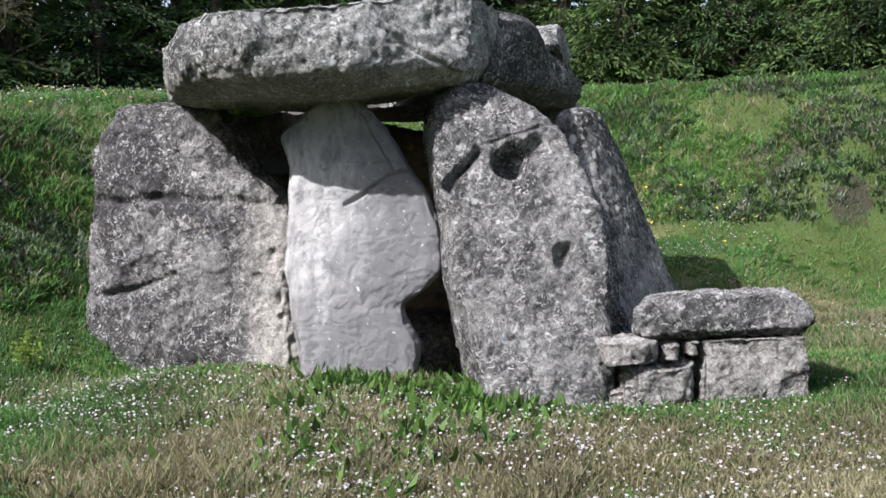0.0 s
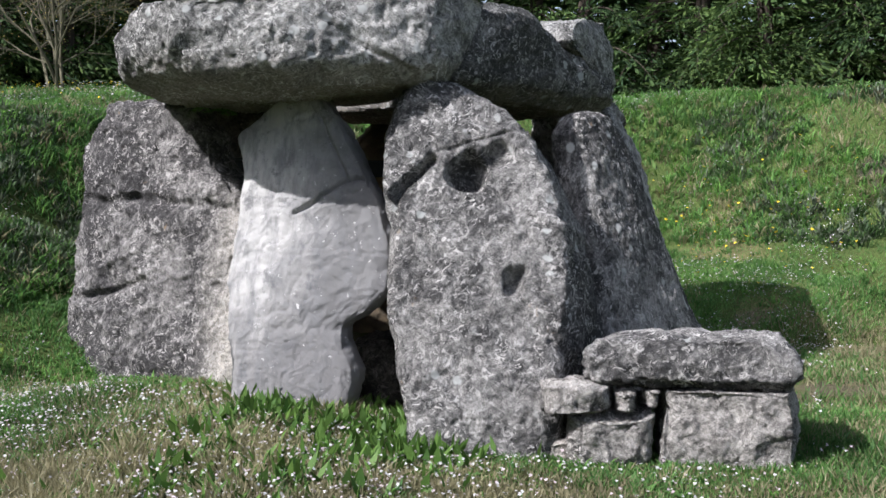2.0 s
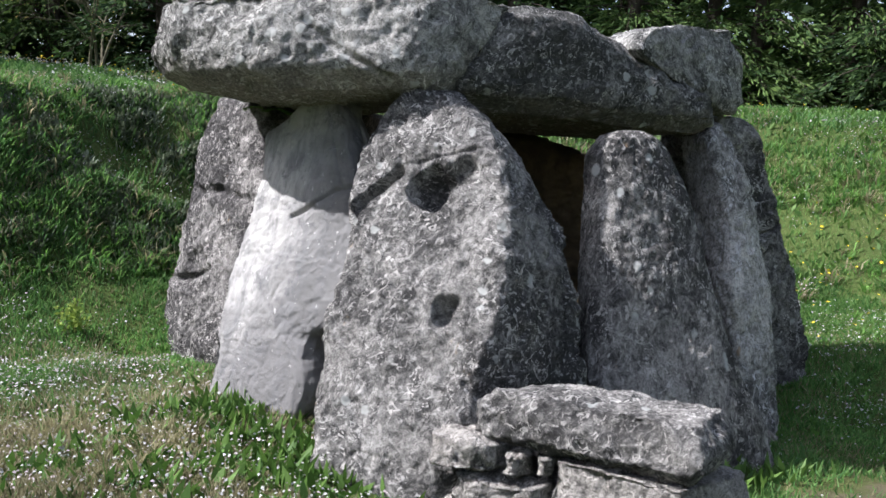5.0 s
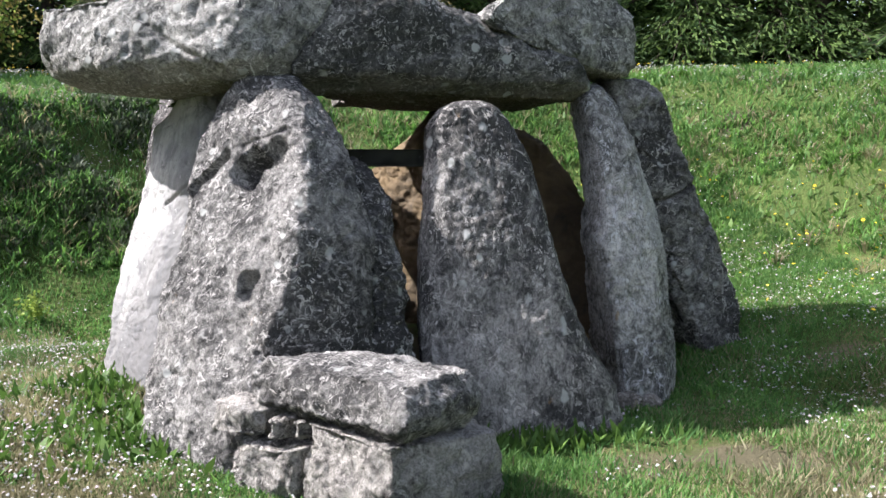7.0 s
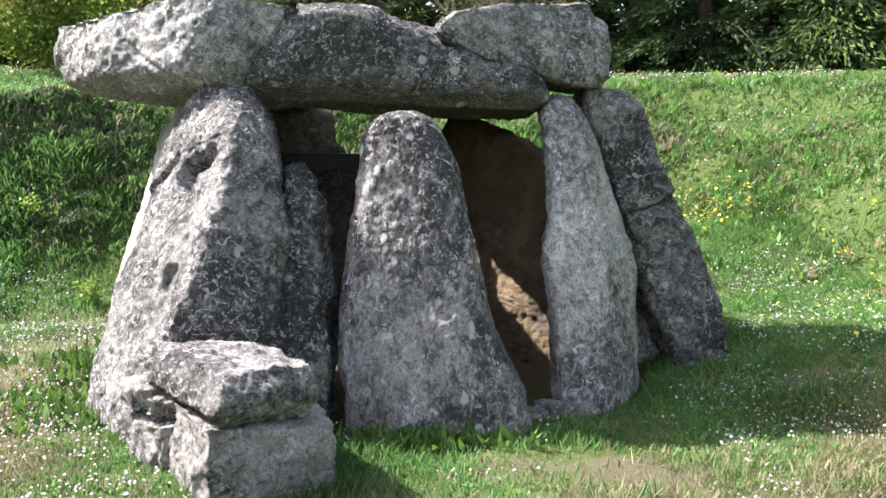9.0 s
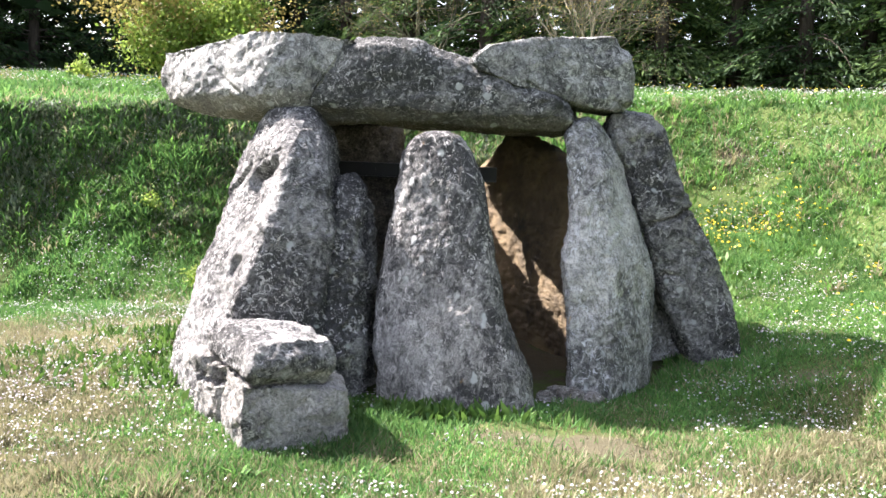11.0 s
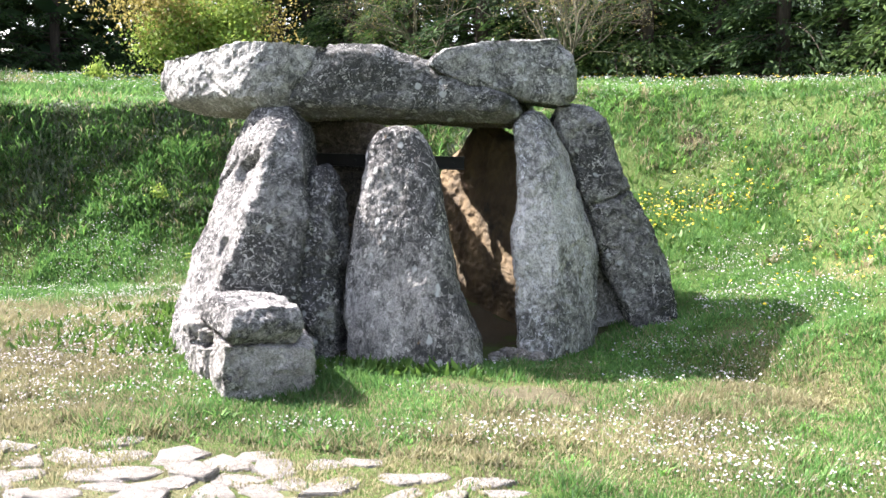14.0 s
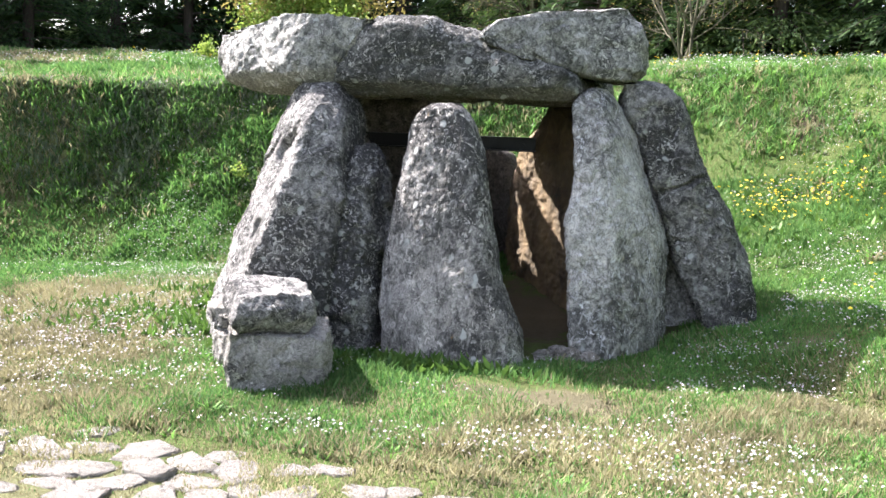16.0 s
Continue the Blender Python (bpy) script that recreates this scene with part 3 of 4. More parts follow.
stone("standing_stone", "grey tapering limestone slab with a rounded top", "standing stone", SLABS, mat=ROCK_GREY,
      sections=slab_sections(MIDDLE, (0.08, 1.0), [0.45, 0.45, 0.44, 0.43, 0.40, 0.38, 0.34, 0.30, 0.26, 0.22]), cut=0.2,
      rough=(0.022, 0.005, 0.007), seed=6, dome=0.04, crag=0.004)

stone("standing_stone", "tall narrow pale grey limestone slab with a pointed top", "standing stone", SLABS, mat=ROCK_SMOOTH,
      sections=[(0.0, [(0.66, -0.62), (0.98, -0.56), (1.22, -0.1), (1.28, 0.3), (0.92, 0.34), (0.68, 0.0)]),
                (0.25, [(0.62, -0.60), (0.97, -0.55), (1.23, -0.12), (1.30, 0.3), (0.92, 0.34), (0.66, 0.0)]),
                (0.55, [(0.60, -0.55), (0.95, -0.48), (1.22, -0.08), (1.29, 0.3), (0.92, 0.36), (0.64, 0.0)]),
                (0.85, [(0.57, -0.50), (0.93, -0.44), (1.20, -0.02), (1.26, 0.3), (0.9, 0.38), (0.62, 0.05)]),
                (1.15, [(0.55, -0.44), (0.90, -0.38), (1.14, 0.02), (1.20, 0.32), (0.88, 0.4), (0.6, 0.08)]),
                (1.45, [(0.57, -0.36), (0.87, -0.30), (1.04, 0.02), (1.10, 0.32), (0.86, 0.4), (0.6, 0.1)]),
                (1.75, [(0.54, -0.27), (0.83, -0.21), (0.93, 0.02), (0.97, 0.28), (0.8, 0.36), (0.58, 0.15)]),
                (1.96, [(0.52, -0.18), (0.75, -0.13), (0.82, 0.04), (0.84, 0.22), (0.72, 0.28), (0.54, 0.15)]),
                (2.05, [(0.57, -0.10), (0.70, -0.08), (0.74, 0.04), (0.75, 0.16), (0.66, 0.2), (0.57, 0.1)])],
      cut=0.17, rough=(0.035, 0.014, 0.006), seed=7, dome=0.03, crag=0.008)

stone("standing_stone", "dark lichened slab leaning outwards at the foot", "standing stone", SLABS, mat=ROCK,
      sections=[(0.15, [(1.58, 0.12), (2.0, 0.20), (2.0, 0.95), (1.50, 0.95)]), (0.48, [(1.48, 0.15), (1.95, 0.20), (1.93, 0.95), (1.38, 0.95)]),
                (0.78, [(1.33, 0.15), (1.84, 0.18), (1.82, 0.95), (1.2, 0.95)]), (1.09, [(1.19, 0.14), (1.72, 0.17), (1.70, 0.95), (1.05, 0.95)]),
                (1.39, [(1.06, 0.14), (1.54, 0.16), (1.52, 0.92), (0.9, 0.92)]), (1.78, [(0.92, 0.14), (1.38, 0.16), (1.38, 0.88), (0.8, 0.88)]),
                (2.02, [(0.84, 0.15), (1.27, 0.16), (1.26, 0.82), (0.8, 0.82)]), (2.10, [(0.86, 0.17), (1.16, 0.18), (1.14, 0.78), (0.85, 0.78)])],
      cut=0.16, rough=(0.035, 0.022, 0.012), seed=8, dome=0.03,
      cracks=[([(1.2, 0.12, 1.32), (1.36, 0.12, 1.37), (1.5, 0.14, 1.45), (1.55, 0.6, 1.45)], 0.022, 0.06)])

stone("standing_stone", "small pale slab propped behind the leaning one", "standing stone", SLABS, mat=ROCK_SMOOTH,
      sections=[(0.1, [(1.18, 0.5), (1.62, 0.5), (1.6, 0.75), (1.2, 0.75)]), (0.5, [(1.18, 0.52), (1.5, 0.52), (1.48, 0.75), (1.2, 0.75)]),
                (0.95, [(1.12, 0.55), (1.32, 0.55), (1.3, 0.75), (1.14, 0.75)])], cut=0.2, rough=(0.02, 0.01, 0.004), seed=9)

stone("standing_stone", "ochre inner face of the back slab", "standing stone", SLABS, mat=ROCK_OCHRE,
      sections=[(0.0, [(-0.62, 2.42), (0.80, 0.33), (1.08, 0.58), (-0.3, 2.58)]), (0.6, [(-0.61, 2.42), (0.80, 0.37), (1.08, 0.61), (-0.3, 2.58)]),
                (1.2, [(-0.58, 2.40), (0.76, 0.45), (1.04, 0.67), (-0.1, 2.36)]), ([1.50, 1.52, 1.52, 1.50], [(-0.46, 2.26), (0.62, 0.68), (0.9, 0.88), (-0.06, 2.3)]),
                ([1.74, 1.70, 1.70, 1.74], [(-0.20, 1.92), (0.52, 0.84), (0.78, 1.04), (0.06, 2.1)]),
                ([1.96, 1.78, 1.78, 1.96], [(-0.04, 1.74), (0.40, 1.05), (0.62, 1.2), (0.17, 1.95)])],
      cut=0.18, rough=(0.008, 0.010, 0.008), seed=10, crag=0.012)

stone("standing_stone", "dark back slab in the shade of the chamber", "standing stone", SLABS, mat=ROCK_INNER_SHADED,
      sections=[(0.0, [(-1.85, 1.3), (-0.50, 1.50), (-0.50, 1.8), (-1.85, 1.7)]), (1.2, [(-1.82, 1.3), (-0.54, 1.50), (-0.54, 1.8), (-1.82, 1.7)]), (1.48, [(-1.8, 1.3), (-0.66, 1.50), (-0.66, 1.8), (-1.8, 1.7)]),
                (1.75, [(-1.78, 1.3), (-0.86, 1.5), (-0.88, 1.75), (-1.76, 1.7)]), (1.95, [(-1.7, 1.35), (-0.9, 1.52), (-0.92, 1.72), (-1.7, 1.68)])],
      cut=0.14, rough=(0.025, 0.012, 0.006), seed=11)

# added unseen slab: keeps sun off the ochre face, closes a see-through gap
stone("standing_stone", "slab added behind the chamber to block sun and hide gaps", "standing stone", SLABS, mat=ROCK_INNER_SHADED, n=140, step=0.03,
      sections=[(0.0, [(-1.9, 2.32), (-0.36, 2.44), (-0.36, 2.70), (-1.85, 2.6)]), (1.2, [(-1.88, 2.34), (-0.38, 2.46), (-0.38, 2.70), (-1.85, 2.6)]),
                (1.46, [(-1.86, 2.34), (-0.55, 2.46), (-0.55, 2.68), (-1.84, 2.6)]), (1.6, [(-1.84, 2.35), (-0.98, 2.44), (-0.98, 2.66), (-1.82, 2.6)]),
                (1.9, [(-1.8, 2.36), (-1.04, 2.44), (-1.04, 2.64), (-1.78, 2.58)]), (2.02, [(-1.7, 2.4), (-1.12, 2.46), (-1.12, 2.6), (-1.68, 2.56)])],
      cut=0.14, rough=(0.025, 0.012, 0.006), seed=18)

# ---- capstones ----
CAPS = "capstones of the dolmen"
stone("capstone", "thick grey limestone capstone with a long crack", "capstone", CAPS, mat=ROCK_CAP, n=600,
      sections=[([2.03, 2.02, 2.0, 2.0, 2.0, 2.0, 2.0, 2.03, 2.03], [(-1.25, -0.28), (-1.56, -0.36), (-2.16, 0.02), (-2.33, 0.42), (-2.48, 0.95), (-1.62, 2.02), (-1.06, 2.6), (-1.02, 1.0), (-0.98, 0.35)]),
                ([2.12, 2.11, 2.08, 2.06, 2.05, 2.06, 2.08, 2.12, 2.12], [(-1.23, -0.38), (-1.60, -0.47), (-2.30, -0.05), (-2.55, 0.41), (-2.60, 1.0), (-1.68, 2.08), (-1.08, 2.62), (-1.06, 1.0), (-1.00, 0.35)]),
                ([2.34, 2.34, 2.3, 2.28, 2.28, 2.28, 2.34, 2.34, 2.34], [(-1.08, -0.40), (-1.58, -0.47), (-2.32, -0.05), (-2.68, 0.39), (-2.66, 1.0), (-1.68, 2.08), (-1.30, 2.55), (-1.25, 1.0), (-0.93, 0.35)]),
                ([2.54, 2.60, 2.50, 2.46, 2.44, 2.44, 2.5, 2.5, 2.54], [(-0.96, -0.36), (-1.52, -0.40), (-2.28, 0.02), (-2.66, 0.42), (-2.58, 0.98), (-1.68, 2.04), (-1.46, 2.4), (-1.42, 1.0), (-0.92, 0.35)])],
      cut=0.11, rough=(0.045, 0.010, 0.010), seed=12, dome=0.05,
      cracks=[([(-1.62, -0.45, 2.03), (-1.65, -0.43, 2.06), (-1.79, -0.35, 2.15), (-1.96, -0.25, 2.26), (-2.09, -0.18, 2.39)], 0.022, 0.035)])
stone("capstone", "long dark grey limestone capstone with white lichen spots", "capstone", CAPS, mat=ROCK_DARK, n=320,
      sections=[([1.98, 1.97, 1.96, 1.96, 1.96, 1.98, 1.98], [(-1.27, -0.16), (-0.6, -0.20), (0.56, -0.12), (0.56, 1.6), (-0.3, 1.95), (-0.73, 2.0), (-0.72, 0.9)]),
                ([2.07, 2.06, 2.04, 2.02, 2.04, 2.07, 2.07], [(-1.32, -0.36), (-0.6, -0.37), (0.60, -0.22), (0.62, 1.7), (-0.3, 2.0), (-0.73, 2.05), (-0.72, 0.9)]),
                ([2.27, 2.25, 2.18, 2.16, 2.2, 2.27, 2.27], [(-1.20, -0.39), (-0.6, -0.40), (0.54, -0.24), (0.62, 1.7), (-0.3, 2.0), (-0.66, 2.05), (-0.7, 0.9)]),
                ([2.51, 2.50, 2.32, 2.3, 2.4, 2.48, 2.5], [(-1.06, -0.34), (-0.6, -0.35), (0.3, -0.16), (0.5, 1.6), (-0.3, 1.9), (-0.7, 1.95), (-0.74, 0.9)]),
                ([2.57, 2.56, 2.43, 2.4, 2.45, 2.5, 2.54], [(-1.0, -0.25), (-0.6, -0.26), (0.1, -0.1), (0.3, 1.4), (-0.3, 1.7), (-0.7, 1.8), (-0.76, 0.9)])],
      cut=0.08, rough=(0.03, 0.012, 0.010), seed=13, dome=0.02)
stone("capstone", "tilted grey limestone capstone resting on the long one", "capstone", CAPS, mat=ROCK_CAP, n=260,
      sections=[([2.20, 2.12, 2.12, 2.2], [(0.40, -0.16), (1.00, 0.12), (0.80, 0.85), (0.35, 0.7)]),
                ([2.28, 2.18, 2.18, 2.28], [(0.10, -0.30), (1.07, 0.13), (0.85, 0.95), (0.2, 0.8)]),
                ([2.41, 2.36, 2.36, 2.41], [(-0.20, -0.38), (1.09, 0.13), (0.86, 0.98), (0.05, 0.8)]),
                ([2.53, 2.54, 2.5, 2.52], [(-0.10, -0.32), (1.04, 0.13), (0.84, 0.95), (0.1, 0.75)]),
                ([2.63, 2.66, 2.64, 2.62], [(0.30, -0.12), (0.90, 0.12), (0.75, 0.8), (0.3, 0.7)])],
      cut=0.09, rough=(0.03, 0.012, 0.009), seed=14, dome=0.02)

# ---- low wall of blocks ----
wall = new("stone_wall")
wall.location = (0, 0, 0)
tagged(wall, "low dry-stone wall end of rough blocks with a big top stone", "stone wall")


def block(name, sections, seed, n=150, cut=0.14, rough=(0.03, 0.016, 0.008), mat=ROCK_WALL, dome=0.02, label="", crag=0.012, **kw):
    return part(name, stone_mesh(name, sections, mat, n=n, cut=cut, rough=rough, seed=seed, dome=dome, crag=crag, **kw), wall, label)


block("block", [(0.08, [(-1.40, -1.80), (-1.10, -2.33), (-0.57, -2.10), (-0.80, -1.40)]), (0.30, [(-1.41, -1.80), (-1.10, -2.36), (-0.55, -2.10), (-0.80, -1.38)]),
                ([0.52, 0.54, 0.49, 0.50], [(-1.38, -1.79), (-1.11, -2.33), (-0.57, -2.06), (-0.82, -1.40)])], 31, 240, 0.05, (0.02, 0.014, 0.010), label="large squared base block")
block("block", [(0.08, [(-1.70, -1.48), (-1.42, -1.81), (-1.0, -1.5), (-1.28, -1.2)]), ([0.37, 0.37, 0.4, 0.4], [(-1.70, -1.47), (-1.42, -1.80), (-1.0, -1.5), (-1.28, -1.2)])], 32)
block("block", [(0.40, [(-1.79, -1.40), (-1.56, -1.66), (-1.25, -1.45), (-1.5, -1.18)]), (0.52, [(-1.78, -1.39), (-1.56, -1.65), (-1.25, -1.45), (-1.5, -1.18)])], 33, 120,
      cut=0.2, dome=0.02, label="flat rounded stone")
block("block", [(0.40, [(-1.57, -1.66), (-1.47, -1.76), (-1.3, -1.6), (-1.4, -1.5)]), (0.50, [(-1.56, -1.66), (-1.47, -1.75), (-1.3, -1.6), (-1.4, -1.5)])], 34, 70, 0.28, label="small pale wedge stone")
block("block", [(0.42, [(-1.45, -1.76), (-1.38, -1.84), (-1.25, -1.7), (-1.32, -1.62)]), (0.51, [(-1.45, -1.76), (-1.39, -1.83), (-1.25, -1.7), (-1.32, -1.62)])], 35, 60, 0.28, label="small pale wedge stone")
block("top_stone", [([0.50, 0.50, 0.49, 0.49], [(-1.55, -1.48), (-1.06, -2.27), (-0.69, -2.01), (-1.07, -1.34)]),
                    ([0.54, 0.57, 0.57, 0.54], [(-1.62, -1.47), (-1.06, -2.38), (-0.62, -2.06), (-1.04, -1.30)]),
                    ([0.68, 0.69, 0.69, 0.67], [(-1.61, -1.47), (-1.05, -2.36), (-0.62, -2.04), (-1.05, -1.31)]),
                    ([0.74, 0.77, 0.76, 0.72], [(-1.54, -1.50), (-1.05, -2.29), (-0.67, -2.00), (-1.08, -1.36)])], 36, 300, 0.08, (0.018, 0.007, 0.009), ROCK, 0.012,
      "thick lichen-covered top stone", pitted=0.012)
block("footing", [(0.02, [(-1.46, -1.74), (-1.07, -2.36), (-0.5, -2.12), (-0.7, -1.5)]), (0.13, [(-1.44, -1.76), (-1.08, -2.34), (-0.52, -2.12), (-0.7, -1.5)])], 37, 140)
block("block", [(0.02, [(-1.78, -1.34), (-1.64, -1.52), (-1.45, -1.38), (-1.55, -1.2)]), (0.24, [(-1.70, -1.34), (-1.60, -1.46), (-1.45, -1.36), (-1.55, -1.22)])], 38, 80,
      mat=ROCK_PATH, label="pale earthy stone wedged at the foot")

RUBBLE = "loose stones at the chamber mouth"
for n_, (cx, cy, s) in enumerate([(0.50, -0.66, 0.10), (0.66, -0.62, 0.12), (0.82, -0.60, 0.09), (0.58, -0.50, 0.10)]):
    z0 = float(ground_height(cx, cy)) - 0.04
    stone("loose_stone", "small pale rough stone lying at the chamber mouth", "stone", RUBBLE, mat=ROCK_PATH, n=60, step=0.01, seed=50 + n_, rough=(0.02, 0.012, 0.006), dome=0.02,
          sections=[(z0, [(cx - s, cy - 0.6 * s), (cx + s, cy - 0.7 * s), (cx + 0.9 * s, cy + 0.7 * s), (cx - 0.8 * s, cy + 0.6 * s)]),
                    (z0 + 0.9 * s, [(cx - 0.8 * s, cy - 0.5 * s), (cx + 0.8 * s, cy - 0.5 * s), (cx + 0.7 * s, cy + 0.6 * s), (cx - 0.7 * s, cy + 0.5 * s)])])
stone("low_stone", "low dark stone lying inside the chamber", "stone", mat=ROCK_INNER_SHADED, n=120, seed=61, rough=(0.02, 0.012, 0.006),
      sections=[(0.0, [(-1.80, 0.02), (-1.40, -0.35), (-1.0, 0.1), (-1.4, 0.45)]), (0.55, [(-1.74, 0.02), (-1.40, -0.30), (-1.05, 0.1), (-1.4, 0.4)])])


def box_bm(sx, sy, sz, bevel=0.004):
    bm = bmesh.new()
    bmesh.ops.create_cube(bm, size=1, matrix=Matrix.Diagonal((sx, sy, sz, 1)))
    bmesh.ops.bevel(bm, geom=bm.edges[:], offset=bevel, segments=2, affect="EDGES")
    return bm


def bm_mesh(name, bm, mat):
    me = bpy.data.meshes.new(name)
    bm.to_mesh(me)
    bm.free()
    me.materials.append(mat)
    return me


beam = new("iron_beam")
beam.matrix_world = pose(-0.84, 1.36, 1.585, 0, 0, 2)
tagged(beam, "black iron beam propping the inside of the chamber", "beam")
part("web", bm_mesh("web", box_bm(1.62, 0.012, 0.11), IRON), beam)
for z_ in (-0.058, 0.058):
    part("flange", bm_mesh("flange", box_bm(1.62, 0.10, 0.010, 0.003), IRON), beam).location = (0, 0, z_)
for x_ in (-0.7, -0.25, 0.25, 0.7):
    bm_ = bmesh.new()
    bmesh.ops.create_cone(bm_, cap_ends=True, segments=6, radius1=0.013, radius2=0.013, depth=0.02, matrix=Matrix.Translation((0, -0.012, 0)) @ Matrix.Rotation(radians(90), 4, "X"))
    part("bolt", bm_mesh("bolt", bm_, IRON), beam).location = (x_, 0, 0)


# ---- trees ----
def tube(points, radii, sides=7):
    """Verts and faces of a tapered tube along points."""
    pts = np.asarray(points, float)
    along = np.gradient(pts, axis=0)
    along /= np.linalg.norm(along, axis=1, keepdims=True) + 1e-9
    ref = np.where(np.abs(along[:, 2:3]) > 0.9, [[1.0, 0, 0]], [[0, 0, 1.0]])
    u = np.cross(along, ref)
    u /= np.linalg.norm(u, axis=1, keepdims=True) + 1e-9
    v = np.cross(along, u)
    a = np.linspace(0, 2 * np.pi, sides, endpoint=False)
    ring = pts[:, None] + np.asarray(radii)[:, None, None] * (np.cos(a)[None, :, None] * u[:, None] + np.sin(a)[None, :, None] * v[:, None])
    m = len(pts)
    f = [(i * sides + j, i * sides + (j + 1) % sides, (i + 1) * sides + (j + 1) % sides, (i + 1) * sides + j) for i in range(m - 1) for j in range(sides)]
    return ring.reshape(-1, 3), f


def tubes_mesh(name, tubes, mat):
    verts, faces, base = [], [], 0
    for v, f in tubes:
        verts.append(v)
        faces += [tuple(i + base for i in q) for q in f]
        base += len(v)
    return mesh_from(name, np.concatenate(verts), faces, mat)


def leaf_quads(rng, centres, ways, length, width):
    """Small leaves, one quad each, pointing along ways."""
    n = len(centres)
    ways = ways / (np.linalg.norm(ways, axis=1, keepdims=True) + 1e-9)
    side = np.cross(ways, rng.normal(size=(n, 3)))
    side /= np.linalg.norm(side, axis=1, keepdims=True) + 1e-9
    l = length * rng.uniform(0.6, 1.3, (n, 1))
    w = width * rng.uniform(0.6, 1.3, (n, 1))
    a = centres
    mid = centres + ways * l * 0.45
    return np.stack([a, mid + side * w, centres + ways * l, mid - side * w], 1)


def conifer(seed, height, spread, mat, bare):
    """A dense hedge conifer: straight trunk, drooping boughs of flat sprays."""
    rng = np.random.default_rng(seed)
    tree = new("conifer_tree")
    zs = np.linspace(-0.3, height, 12)
    sway = np.cumsum(rng.normal(0, 0.03, (12, 2)), 0)
    trunk = np.c_[sway, zs]
    tubes = [tube(trunk, 0.13 * (1 - zs / height * 0.9) + 0.01, 9)]
    quads = []
    for b in range(95):
        z = bare + (height - bare) * rng.uniform(0, 1) ** 2.1
        reach = spread * (1 - 0.75 * z / height) * rng.uniform(0.55, 1.1)
        a = rng.uniform(0, 2 * np.pi)
        s = np.linspace(0, 1, 7)
        out = np.stack([np.cos(a) * reach * s, np.sin(a) * reach * s, z + reach * (0.25 * s - 0.55 * s**2)], 1)
        out[:, :2] += sway[min(11, int(z / height * 11))]
        tubes.append(tube(out, 0.022 * (1 - 0.85 * s), 4))
        k = 135
        q = rng.uniform(0.15, 1.02, k)
        c = np.stack([np.interp(q, s, out[:, d]) for d in range(3)], 1)
        wide = 0.28 * (1.15 - q)[:, None] + 0.05
        lateral = np.array([-np.sin(a), np.cos(a), 0]) * rng.normal(0, 1, (k, 1)) * wide
        c += lateral + rng.normal(0, 0.04, (k, 3))
        ways = np.array([np.cos(a), np.sin(a), -0.5]) * 0.9 + lateral * 2.2 + rng.normal(0, 0.35, (k, 3))
        quads.append(leaf_quads(rng, c, ways, 0.15, 0.020))
    part("trunk", tubes_mesh("trunk", tubes, BARK), tree)
    part("crown", quads_mesh("crown", np.concatenate(quads), [mat]), tree)
    return tree


def branching(rng, start, way, length, radius, depth, tubes, tips, droop=0.0):
    m = 6
    pts = [np.array(start, float)]
    w = np.array(way, float)
    for _ in range(m - 1):
        w = w + rng.normal(0, 0.12, 3) + np.array([0, 0, 0.05 - droop])
        w /= np.linalg.norm(w)
        pts.append(pts[-1] + w * length / (m - 1))
    pts = np.array(pts)
    tubes.append(tube(pts, np.linspace(radius, radius * 0.55, m), 6 if depth > 1 else 4))
    tips.append((pts[-1], w))
    tips.append((pts[3], w))
    if depth:
        for _ in range(rng.integers(3, 5)):
            k = rng.integers(2, m)
            turn = w + rng.normal(0, 0.55, 3)
            branching(rng, pts[k], turn / np.linalg.norm(turn), length * rng.uniform(0.55, 0.8), radius * 0.5, depth - 1, tubes, tips, droop)


def bare_tree(seed, height, stems, mat, leaves=None, leaf=0.07, per=0, cloud=0.3, name="bare_tree", depth=3, lean=0.35, first=0.35):
    rng = np.random.default_rng(seed)
    tree = new(name)
    tubes, tips = [], []
    for _ in range(stems):
        way = np.array([rng.normal(0, lean), rng.normal(0, lean), 1.0])
        branching(rng, (rng.normal(0, 0.05), rng.normal(0, 0.05), -0.1), way / np.linalg.norm(way), height * first, 0.02 * height / 3, depth, tubes, tips)
    part("trunk", tubes_mesh("trunk", tubes, mat), tree)
    if leaves:
        c = np.array([t for t, _ in tips])
        c = np.repeat(c, per, 0)
        c = c + rng.normal(0, cloud, c.shape)
        part("crown", quads_mesh("crown", leaf_quads(rng, c, rng.normal(size=c.shape), leaf, leaf * 0.35), [leaves]), tree)
    return tree


HEDGE = "conifers of the dark hedge behind the bank"
protos = [conifer(5, 8.5, 2.0, CONIFER, 0.1), conifer(6, 9.5, 1.8, CONIFER_LIGHT, 0.5), conifer(7, 9.0, 2.2, CONIFER, 0.0)]
words = ["dark green conifer with drooping boughs in the hedge", "lighter green conifer with a bare lower trunk", "broad dark conifer with boughs to the ground"]
for pr, wd in zip(protos, words):
    tagged(pr, wd, "tree", HEDGE)
rng = np.random.default_rng(11)
spots = []
for a in np.arange(-34, 152, 5.4):
    spots.append((a + rng.normal(0, 0.8), 11.2 + rng.normal(0, 0.4)))
for a in np.arange(-34, 156, 8.5):
    spots.append((a + rng.normal(0, 1.5), 13.6 + rng.normal(0, 0.6)))
for a in np.arange(104, 168, 5.0):
    spots.append((a, 14.5 + rng.normal(0, 0.8)))
